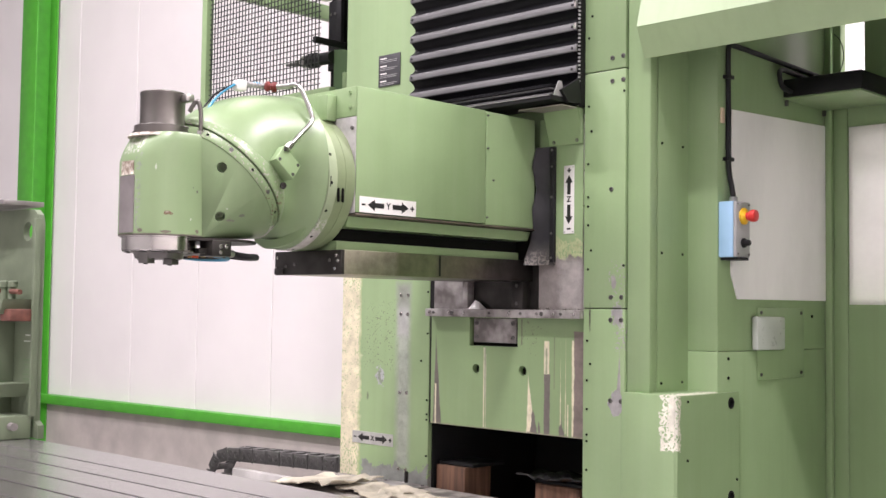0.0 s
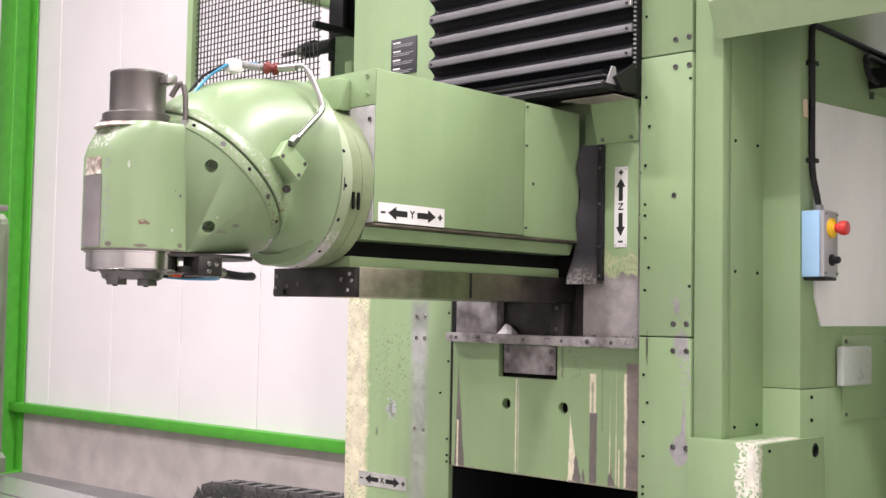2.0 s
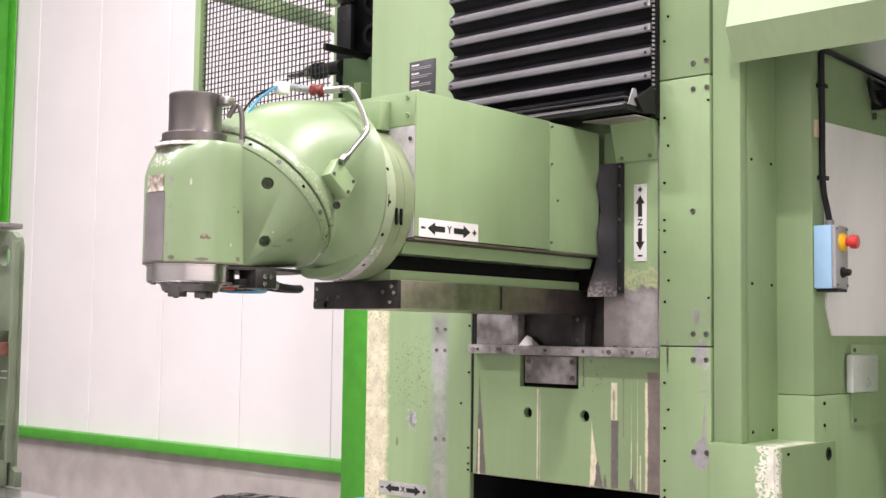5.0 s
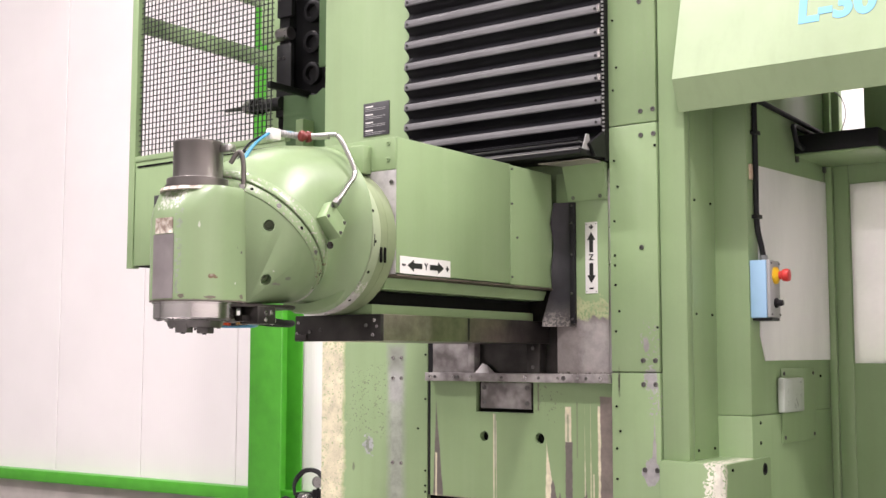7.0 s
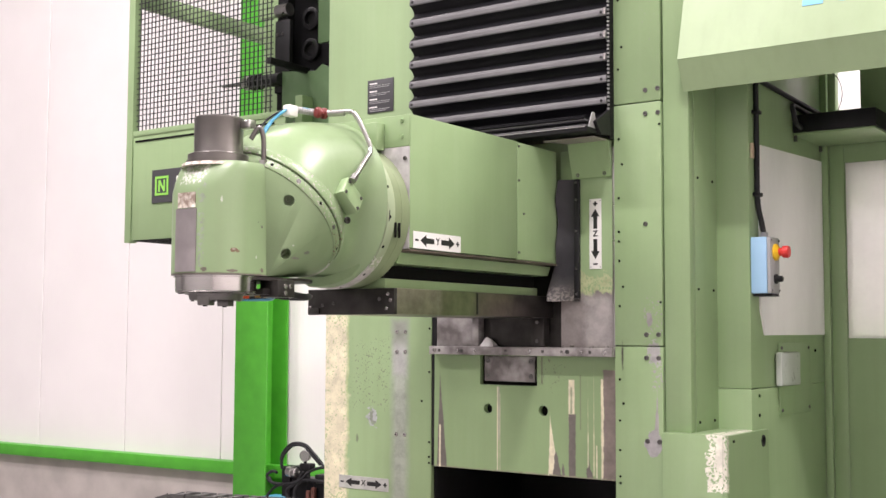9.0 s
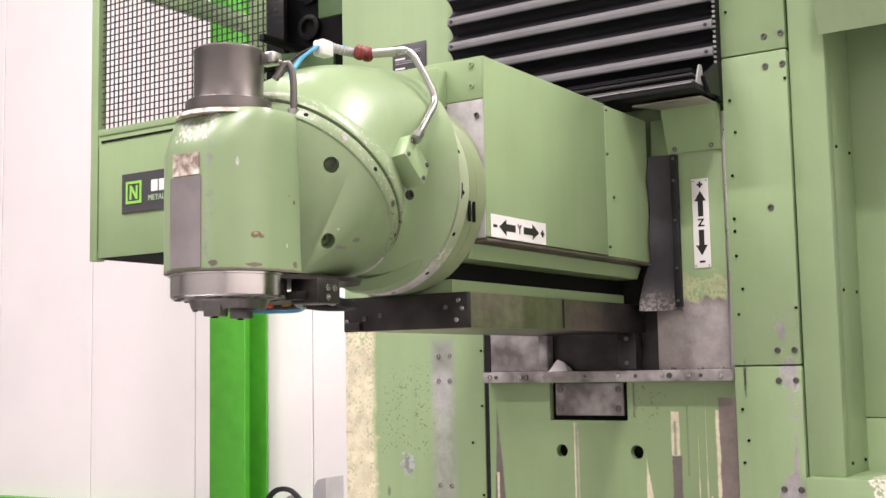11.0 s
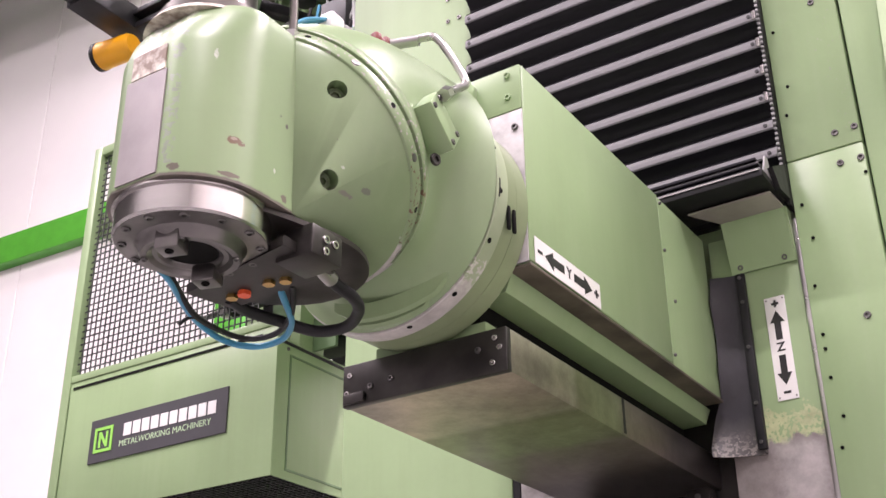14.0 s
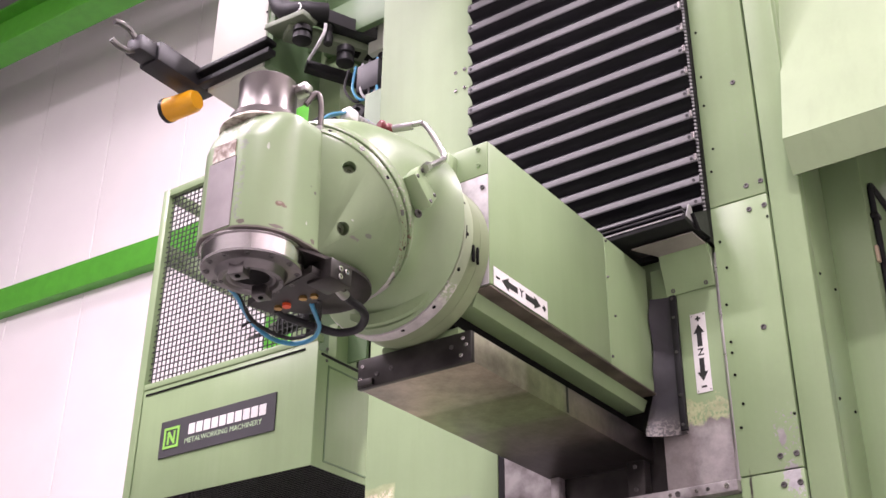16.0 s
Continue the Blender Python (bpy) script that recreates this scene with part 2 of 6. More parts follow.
def green(name, colour=None, rough=0.34):
    """Workshop green: faint runs and specks, and sheet that is not quite flat."""
    m = mat(name, colour or GREEN, rough, vary=0.06, scale=3, bump=0.02, grain=90, sheen=0.03)
    n, l = m.node_tree.nodes, m.node_tree.links
    b = n["Principled BSDF"]
    co = n.new("ShaderNodeTexCoord")
    mp = n.new("ShaderNodeMapping")
    mp.inputs["Scale"].default_value = (26, 26, 1.3)
    l.new(co.outputs["Object"], mp.inputs["Vector"])
    run, speck, wave = (n.new("ShaderNodeTexNoise") for k in range(3))
    run.inputs["Scale"].default_value, run.inputs["Detail"].default_value = 1.0, 4
    speck.inputs["Scale"].default_value, speck.inputs["Detail"].default_value = 75, 2
    wave.inputs["Scale"].default_value, wave.inputs["Detail"].default_value = 3.2, 2
    l.new(mp.outputs[0], run.inputs["Vector"])
    for t in (speck, wave):
        l.new(co.outputs["Object"], t.inputs["Vector"])
    last = b.inputs["Base Color"].links[0].from_socket
    for t, lo, hi, amount, tone in ((run, 0.52, 0.72, 0.13, (0.20, 0.25, 0.13)), (run, 0.46, 0.30, 0.07, (0.42, 0.50, 0.33)), (speck, 0.75, 0.78, 0.10, (0.17, 0.215, 0.115))):
        r = n.new("ShaderNodeMapRange")
        r.inputs["From Min"].default_value, r.inputs["From Max"].default_value, r.inputs["To Max"].default_value = lo, hi, amount
        l.new(t.outputs["Fac"], r.inputs["Value"])
        mix = n.new("ShaderNodeMix")
        mix.data_type = "RGBA"
        l.new(r.outputs[0], mix.inputs["Factor"])
        l.new(last, mix.inputs["A"])
        mix.inputs["B"].default_value = (*tone, 1)
        last = mix.outputs["Result"]
    l.new(last, b.inputs["Base Color"])
    dent = n.new("ShaderNodeBump")
    dent.inputs["Strength"].default_value, dent.inputs["Distance"].default_value = 0.35, 0.012
    l.new(wave.outputs["Fac"], dent.inputs["Height"])
    l.new(dent.outputs[0], b.inputs["Normal"].links[0].from_node.inputs["Normal"])
    return m


M_green = green("machine_green_paint")
# machine green lightened: the hood's stronger light is put into its colour
M_hoodlit = green("brightened_hood_green", (0.335, 0.445, 0.25))


COL_BASE = (-0.4, 0.6, GROUND)
CREAM, STEELGREY = (0.74, 0.69, 0.50), (0.150, 0.135, 0.120)
M_leftpanel = patched(green("worn_left_panel_paint", rough=0.55), COL_BASE, "x", [
    (-1.124, -0.9921, 0.7563, 1.6073, (0.42, 0.50, 0.26), 0.05, 8, 0, 0.004), (-1.124, -1.0034, 0.72, 1.5867, CREAM, 0.06, 9, 0.44, 0.006), (-1.0957, -1.009, 0.9381, 1.5047, CREAM, 0.10, 16, 0.36, 0.02),
    (-0.7896, -0.7236, 0.8472, 1.5149, (0.36, 0.40, 0.335), 0.02, 9, 0, 0.016), (-0.7867, -0.733, 1.329, 1.4426, (0.40, 0.41, 0.39), 0.03, 14, 0, 0.012), (-0.7867, -0.733, 1.4426, 1.5149, (0.24, 0.26, 0.22), 0.06, 22, 0, 0.02),
    (-0.9732, -0.8037, 1.2108, 1.4472, (0.19, 0.22, 0.14), 0.12, 12, 0.63, 0.02), (-0.8998, -0.8583, 1.1427, 1.2063, (0.38, 0.40, 0.40), 0.10, 45, -1), (-0.8932, -0.8696, 1.1518, 1.1972, (0.22, 0.25, 0.20), 0.09, 60, -1),
    (-0.9921, -0.6247, 0.6654, 0.8472, BARE, 0.22, 16, 0), (-0.9544, -0.945, 1.0836, 1.1109, (0.2, 0.25, 0.15), 0.012, 40, -1)])
# base green darkened for shade under the clamp bar; the stains are real
M_apron = patched(green("worn_shaded_apron_paint", (0.235, 0.338, 0.166)), COL_BASE, "x", [
    (-0.3476, -0.3432, 1.0131, 1.2979, CREAM, 0.004, 30, 0), (-0.3432, -0.3373, 1.1259, 1.2979, (0.35, 0.37, 0.28), 0.003, 30, 0), (-0.3373, -0.3348, 1.0131, 1.2763, (0.55, 0.52, 0.40), 0.004, 30, 0),
    (-0.5917, -0.5454, 0.9943, 1.3327, STEELGREY, 0.010, 14, 0, 0.002, -0.5789), (-0.5818, -0.5749, 1.0131, 1.1635, CREAM, 0.008, 40, 0),
    (-0.1538, -0.1095, 0.9943, 1.2058, CREAM, 0.012, 30, 0, 0.0015, -0.1459), (-0.1518, -0.0829, 0.9379, 1.1024, STEELGREY, 0.030, 34, 0, 0.0015, -0.1243), (-0.1046, -0.0849, 0.9943, 1.0601, STEELGREY, 0.02, 40, 0, 0.0015, -0.0997),
    (-0.078, -0.0574, 1.1917, 1.328, CREAM, 0.010, 24, 0), (-0.078, -0.0534, 0.9943, 1.2199, STEELGREY, 0.010, 24, 0), (-0.0721, -0.0652, 1.2199, 1.3045, (0.35, 0.40, 0.26), 0.008, 60, 0),
    (-0.0111, -0.0072, 1.0507, 1.2481, CREAM, 0.004, 30, 0, 0.001, -0.0091), (-0.0278, 0.0233, 0.9567, 1.0883, STEELGREY, 0.03, 30, 0, 0.0015, -0.0062), (0.0086, 0.0145, 1.0319, 1.3139, (0.55, 0.55, 0.36), 0.006, 30, 0, 0.001, 0.0115), (0.0194, 0.0233, 1.0225, 1.1259, CREAM, 0.004, 40, 0),
    (0.0371, 0.0469, 1.0131, 1.3327, CREAM, 0.010, 22, 0), (0.045, 0.1217, 0.9943, 1.3609, (0.22, 0.185, 0.16), 0.02, 14, 0), (-0.6064, 0.1217, 0.9943, 1.0262, (0.28, 0.26, 0.19), 0.014, 30, 0.46), (-0.2719, -0.0751, 1.2857, 1.4267, (0.18, 0.20, 0.12), 0.12, 60, 0.66), (-0.1784, -0.1735, 1.3139, 1.3985, (0.16, 0.17, 0.11), 0.006, 20, 0), (-0.0377, -0.0337, 1.1729, 1.3421, (0.20, 0.24, 0.14), 0.004, 20, 0)])
M_strip = patched(green("worn_strip_paint"), COL_BASE, "x", [
    (0.195, 0.262, 1.4559, 1.58, (0.40, 0.385, 0.375), 0.10, 26, 0.60, 0.01), (0.205, 0.245, 1.3799, 1.4511, (0.44, 0.43, 0.43), 0.07, 34, -1), (0.222, 0.262, 1.3088, 1.3894, (0.40, 0.385, 0.375), 0.06, 40, 0.56),
    (0.222, 0.244, 1.119, 1.2993, (0.40, 0.385, 0.375), 0.012, 30, 0, 0.0015, 0.236), (0.196, 0.246, 1.1047, 1.1807, (0.44, 0.43, 0.43), 0.06, 34, -1), (0.19, 0.25, 0.6635, 0.8343, (0.40, 0.385, 0.375), 0.14, 22, 0),
    (0.205, 0.22, 1.5, 1.54, (0.40, 0.385, 0.375), 0.03, 40, -1), (0.118, 0.124, 1.3752, 1.4416, CHIP, 0.008, 60, -1), (0.21, 0.26, 2.2, 2.9, (0.36, 0.42, 0.30), 0.2, 12, 0.66)], 0.6)
M_lowbox = patched(green("worn_box_paint"), COL_BASE, "x", [(0.402, 0.465, 1.02, 1.20, (0.75, 0.73, 0.62), 0.10, 16, 0.46), (0.43, 0.465, 1.075, 1.19, (0.75, 0.73, 0.62), 0.05, 20, 0)])
M_lowside = patched(green("worn_box_side_paint"), COL_BASE, "y", [(-0.075, -0.036, 1.02, 1.183, (0.75, 0.73, 0.62), 0.06, 30, 0.44)])
SAD_BASE = (-0.27, 0.04, 1.39)
M_saddle = patched(green("worn_saddle_paint"), SAD_BASE, "x", [
    (-0.2, 0.2, 1.30, 1.655, (0.47, 0.52, 0.29), 0.16, 34, 0.46)])
M_saddle = patched(M_saddle, SAD_BASE, "x", [
    (-0.2, 0.2, 1.30, 1.605, (0.27, 0.245, 0.235), 0.09, 26, 0, 0.004), (-0.2, 0.2, 1.30, 1.57, (0.31, 0.285, 0.27), 0.12, 10, 0, 0.03),
    (-0.015, 0.075, 1.42, 1.59, (0.46, 0.435, 0.42), 0.07, 18, 0, 0.014), (-0.2, 0.2, 1.30, 1.43, CHIP, 0.09, 22, 0.5)], 0.3)
M_smear = mat("stained_steel", (0.36, 0.345, 0.335), 0.40, 0.35, vary=0.25, scale=14, grain=50, colour2=(0.15, 0.135, 0.13), bump=0.05)
HEAD_BASE = (-0.297, -1.2, 1.58)
BROWN, PALE = (0.15, 0.095, 0.055), (0.50, 0.53, 0.45)
# below machine green: part paint, part the head's own shade as colour
CAST_SHADED = (0.228, 0.318, 0.168)
M_casting = spots(green("shaded_cast_green", CAST_SHADED), HEAD_BASE, [
    ((-0.147, -1.178, 1.666), 0.010, 0.004, (0.16, 0.18, 0.13), 1.6), ((-0.148, -1.24, 1.714), 0.002, 0.007, (0.16, 0.17, 0.12), 2), ((-0.165, -1.244, 1.692), 0.002, 0.004, CHIP, 1), ((-0.155, -1.224, 1.682), 0.005, 0.004, PALE, 1.4),
    ((-0.13, -1.239, 1.798), 0.004, 0.005, PALE, 1.2), ((-0.19, -1.26, 1.638), 0.007, 0.008, (0.20, 0.18, 0.15), 2), ((-0.102, -1.09, 1.749), 0.006, 0.017, (0.20, 0.11, 0.06), 2.0), ((-0.105, -1.094, 1.792), 0.006, 0.014, (0.22, 0.24, 0.16), 1.6),
    ((-0.102, -0.984, 1.682), 0.003, 0.007, CHIP, 1.5), ((-0.14, -1.054, 1.652), 0.03, 0.006, PALE, 2.2), ((-0.12, -1.204, 1.727), 0.004, 0.003, CHIP, 1.2), ((-0.135, -1.214, 1.652), 0.03, 0.004, (0.2, 0.2, 0.16), 2.0)])
M_housing = patched(green("chipped_housing_paint", CAST_SHADED), HEAD_BASE, "x", [
    (-0.5, -0.1, 1.565, 1.6105, (0.15, 0.13, 0.11), 0.008, 50, 0), (-0.262, -0.246, 1.62, 1.825, (0.27, 0.32, 0.24), 0.024, 120, 0.54), (-0.33, -0.255, 1.82, 1.865, PALE, 0.04, 60, 0.5)])
M_housing = spots(M_housing, HEAD_BASE, [
    ((-0.197, -1.373, 1.664), 0.012, 0.006, BROWN, 2.0), ((-0.197, -1.375, 1.666), 0.006, 0.003, (0.30, 0.25, 0.20), 2.0), ((-0.212, -1.402, 1.78), 0.005, 0.013, PALE, 1.5), ((-0.213, -1.404, 1.777), 0.0025, 0.008, CHIP, 1.2),
    ((-0.191, -1.29, 1.723), 0.0025, 0.0045, CHIP, 2), ((-0.191, -1.302, 1.733), 0.0016, 0.0025, CHIP, 1.6), ((-0.192, -1.353, 1.72), 0.002, 0.002, CHIP, 0.8), ((-0.2, -1.378, 1.74), 0.0018, 0.003, CHIP, 0.8),
    ((-0.25, -1.434, 1.646), 0.0035, 0.005, CHIP, 2.2), ((-0.249, -1.433, 1.684), 0.0025, 0.004, (0.2, 0.2, 0.17), 2.2), ((-0.245, -1.431, 1.812), 0.004, 0.014, PALE, 1.5), ((-0.273, -1.431, 1.846), 0.016, 0.012, PALE, 1.8),
    ((-0.242, -1.428, 1.618), 0.008, 0.006, (0.13, 0.115, 0.09), 2.2), ((-0.2, -1.378, 1.616), 0.016, 0.003, (0.15, 0.13, 0.10), 2.6), ((-0.191, -1.288, 1.620), 0.006, 0.005, (0.15, 0.13, 0.10), 2.2), ((-0.191, -1.308, 1.65), 0.002, 0.004, PALE, 1), ((-0.23, -1.418, 1.728), 0.0015, 0.004, (0.2, 0.24, 0.14), 1)])
M_joint = patched(green("worn_joint_ring_paint", CAST_SHADED), HEAD_BASE, "x", [
    (-0.5, -0.09, 1.538, 1.988, (0.42, 0.40, 0.36), 0.05, 9, 0.60), (-0.5, -0.09, 1.588, 1.728, BROWN, 0.10, 14, 0.60), (-0.5, -0.09, 1.538, 1.648, (0.50, 0.49, 0.45), 0.03, 30, 0)])
# bands mix bare tone with reflections and shade put into the colour
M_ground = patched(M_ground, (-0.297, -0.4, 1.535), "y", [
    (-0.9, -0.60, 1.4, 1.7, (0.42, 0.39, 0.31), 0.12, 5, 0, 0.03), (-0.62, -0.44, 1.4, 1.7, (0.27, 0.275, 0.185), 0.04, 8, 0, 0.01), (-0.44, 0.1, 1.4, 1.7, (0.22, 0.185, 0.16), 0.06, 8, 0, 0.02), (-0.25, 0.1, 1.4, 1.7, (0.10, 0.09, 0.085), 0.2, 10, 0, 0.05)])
M_wiper = patched(mat("wiper_rubber", (0.020, 0.020, 0.024), 0.5, vary=0.35, scale=9, bump=0.1), SAD_BASE, "x", [(-0.2, 0.0, 1.50, 1.63, (0.07, 0.066, 0.062), 0.10, 16, 0, 0.035), (-0.2, 0.0, 1.50, 1.61, (0.22, 0.20, 0.18), 0.08, 40, 0.5, 0.02)])
M_nose = mat("bare_cast_nose", (0.40, 0.39, 0.385), 0.5, 0.3, vary=0.25, scale=18, grain=90, bump=0.15)
M_sill = mat("grimy_sill", (0.125, 0.105, 0.08), 0.5, 0.3, vary=0.35, scale=12)
M_lip = mat("grey_fold_lip", (0.125, 0.124, 0.128), 0.5, vary=0.15, scale=4, bump=0.03)
M_ring = patched(mat("worn_ring_paint", (0.36, 0.43, 0.28), 0.42, 0.1, vary=0.1, scale=8, bump=0.04), (-0.297, -1.2, 1.58), "x", [(-0.55, -0.16, 1.55, 1.655, (0.55, 0.53, 0.50), 0.05, 14, 0), (-0.22, -0.14, 1.63, 1.70, (0.62, 0.62, 0.56), 0.05, 60, 0.52)])
M_neck = mat("olive_neck_paint", (0.24, 0.30, 0.165), 0.42, vary=0.12, scale=7, bump=0.04)
M_bare = mat("bare_worn_metal", (0.30, 0.275, 0.275), 0.42, 0.5, vary=0.15, scale=12, grain=50, bump=0.05)
M_torn = mat("torn_sticker", (0.60, 0.57, 0.50), 0.6, vary=0.5, scale=45, grain=90, colour2=(0.25, 0.19, 0.15))
M_darkred = mat("dull_red_paint", (0.18, 0.026, 0.022), 0.45, vary=0.25, scale=30)
M_pocket = mat("clear_grey_plastic", (0.50, 0.54, 0.49), 0.3, vary=0.06)
M_greyplate = mat("greyed_plate", (0.38, 0.385, 0.36), 0.5, vary=0.12, scale=20)
M_redfit = mat("red_orange_plastic", (0.75, 0.10, 0.03), 0.35, vary=0.05)
M_tan = mat("beige_plastic", (0.60, 0.47, 0.34), 0.5, vary=0.05)
# greyed old green, darkened for the shade the angle casting stands in
M_dullgreen = mat("dull_grey_green", (0.155, 0.19, 0.125), 0.5, vary=0.10, scale=7, bump=0.12)
M_paleshell = mat("pale_grey_green_paint", (0.52, 0.54, 0.47), 0.45, vary=0.05, scale=3)
M_rust = mat("rusty_brown", (0.15, 0.058, 0.042), 0.7, vary=0.3, scale=20)
M_chalk = mat("chalk", (0.55, 0.58, 0.52), 0.9, vary=0.2)
M_chain = mat("grey_black_plastic", (0.075, 0.072, 0.07), 0.45, vary=0.2)
M_palesheet = mat("pale_sheet", (0.55, 0.53, 0.51), 0.5, vary=0.2)
M_dullsheet = mat("dull_bare_sheet", (0.33, 0.30, 0.27), 0.5, vary=0.2)
M_dusty = mat("dusty_grey_sheet", (0.30, 0.28, 0.25), 0.7, vary=0.4, scale=14, colour2=(0.12, 0.11, 0.10))
M_grime = mat("grimy_green_paint", (0.20, 0.26, 0.14), 0.42, vary=0.1, scale=3.0, colour2=(0.085, 0.09, 0.055), stretch=(1, 0.5, 3), bump=0.03)
M_card = mat("pale_cardboard", (0.50, 0.46, 0.37), 0.8, vary=0.3, scale=9)
M_film = mat("black_plastic_film", (0.02, 0.02, 0.021), 0.16, vary=0.2, bump=0.1)
M_wire = mat("dark_wire", (0.05, 0.055, 0.05), 0.5, 0.3, vary=0.2)
M_limepale = mat("pale_lime_print", (0.45, 0.62, 0.38), 0.5, vary=0.03)
M_blacksteel = mat("blackened_steel", (0.020, 0.020, 0.022), 0.45, 0.2, vary=0.3)


def backlit(name, colour):
    """Milky sheet that lets half of the light behind it through."""
    m = mat(name, colour, 0.6, vary=0.07, scale=2.6, bump=0.02)
    n, l = m.node_tree.nodes, m.node_tree.links
    b = n["Principled BSDF"]
    tr = n.new("ShaderNodeBsdfTranslucent")
    l.new(b.inputs["Base Color"].links[0].from_socket, tr.inputs["Color"])
    mx = n.new("ShaderNodeMixShader")
    mx.inputs[0].default_value = 0.55
    l.new(b.outputs[0], mx.inputs[1])
    l.new(tr.outputs[0], mx.inputs[2])
    l.new(mx.outputs[0], n["Material Output"].inputs["Surface"])
    return m


M_pane = backlit("translucent_milky_panel", (0.92, 0.91, 0.90))

# ---- mesh helpers ----
WORLD = {}


def thing(name, base, label, category, group="", kind=""):
    ob = new(name)
    ob.empty_display_size = 0.05
    ob.location = base
    WORLD[ob.name] = Matrix.Translation(base)
    return tagged(ob, label, category, group, kind)


def link(name, bm, material, angle=32):
    me = bpy.data.meshes.new(name)
    bm.normal_update()
    bm.to_mesh(me)
    bm.free()
    me.materials.append(material)
    for p in me.polygons:
        p.use_smooth = True
    me.set_sharp_from_angle(angle=radians(angle))
    return new(name, me)


def part(name, bm, material, parent, label="", angle=32):
    """One mesh object, drawn in world metres, under a thing or a part."""
    bmesh.ops.transform(bm, matrix=WORLD[parent.name].inverted(), verts=bm.verts)
    ob = link(name, bm, material, angle)
    ob.parent = parent
    WORLD[ob.name] = WORLD[parent.name]
    return tagged(ob, label)


def solid(name, bm, material, label, category, kind="structure", group="", angle=32):
    """A top-level mesh with its origin at the middle of its foot."""
    lo = [min(v.co[i] for v in bm.verts) for i in range(3)]
    hi = [max(v.co[i] for v in bm.verts) for i in range(3)]
    base = Vector(((lo[0] + hi[0]) / 2, (lo[1] + hi[1]) / 2, lo[2]))
    bmesh.ops.translate(bm, vec=-base, verts=bm.verts)
    ob = link(name, bm, material, angle)
    ob.location = base
    WORLD[ob.name] = Matrix.Translation(base)
    return tagged(ob, label, category, group, kind)


def B():
    return bmesh.new()


def box(bm, lo, hi, bevel=0.0, seg=2):
    m = Matrix.Translation([(a + b) / 2 for a, b in zip(lo, hi)]) @ Matrix.Diagonal([abs(b - a) for a, b in zip(lo, hi)] + [1])
    vs = bmesh.ops.create_cube(bm, size=1, matrix=m)["verts"]
    if bevel:
        es = {e for v in vs for e in v.link_edges}
        bmesh.ops.bevel(bm, geom=list(es), offset=bevel, segments=seg, profile=0.5, affect="EDGES", clamp_overlap=True)
    return bm


def boxed(lo, hi, bevel=0.0, seg=2):
    return box(B(), lo, hi, bevel, seg)


def axis_matrix(p0, p1):
    d = Vector(p1) - Vector(p0)
    return Matrix.Translation((Vector(p0) + Vector(p1)) / 2) @ d.to_track_quat("Z", "Y").to_matrix().to_4x4(), d.length


def cyl(bm, p0, p1, r, r2=None, seg=28, cap=True):
    m, h = axis_matrix(p0, p1)
    bmesh.ops.create_cone(bm, cap_ends=cap, segments=seg, radius1=r, radius2=r if r2 is None else r2, depth=h, matrix=m)
    return bm


def lathe(bm, p0, d, prof, seg=40):
    """Turned body about the line from p0 along d; prof: (distance along, radius) pairs."""
    d = Vector(d).normalized()
    q = d.to_track_quat("Z", "Y").to_matrix()
    rings = []
    for h, r in prof:
        ring = []
        for k in range(seg):
            a = 2 * math.pi * k / seg
            ring.append(bm.verts.new(Vector(p0) + d * h + q @ Vector((r * math.cos(a), r * math.sin(a), 0))))
        rings.append(ring)
    for a, b in zip(rings, rings[1:]):
        for k in range(seg):
            bm.faces.new((a[k], a[(k + 1) % seg], b[(k + 1) % seg], b[k]))
    bm.faces.new(rings[0][::-1])
    bm.faces.new(rings[-1])
    return bm


def prism(bm, poly, axis, a, b):
    """Polygon drawn across an axis and pulled from a to b along it. x: (y, z); y: (x, z); z: (x, y)."""
    def at(u, v, w):
        return {"x": (w, u, v), "y": (u, w, v), "z": (u, v, w)}[axis]
    lo = [bm.verts.new(at(u, v, a)) for u, v in poly]
    hi = [bm.verts.new(at(u, v, b)) for u, v in poly]
    n = len(poly)
    fs = [bm.faces.new(lo), bm.faces.new(hi[::-1])]
    for k in range(n):
        fs.append(bm.faces.new((lo[k], hi[k], hi[(k + 1) % n], lo[(k + 1) % n])))
    bmesh.ops.recalc_face_normals(bm, faces=fs)
    return bm


def hull(bm, pts):
    vs = [bm.verts.new(p) for p in pts]
    res = bmesh.ops.convex_hull(bm, input=vs)
    loose = [v for v in vs if v.is_valid and not v.link_faces]
    bmesh.ops.delete(bm, geom=loose, context="VERTS")
    return bm


def smooth_path(pts, n=8):
    pts = [Vector(p) for p in pts]
    if len(pts) < 3:
        return pts
    out = []
    for i in range(len(pts) - 1):
        p0, p1, p2, p3 = pts[max(i - 1, 0)], pts[i], pts[i + 1], pts[min(i + 2, len(pts) - 1)]
        for k in range(n):
            t = k / n
            out.append(0.5 * (2 * p1 + (p2 - p0) * t + (2 * p0 - 5 * p1 + 4 * p2 - p3) * t * t + (3 * p1 - p0 - 3 * p2 + p3) * t**3))
    return out + [pts[-1]]


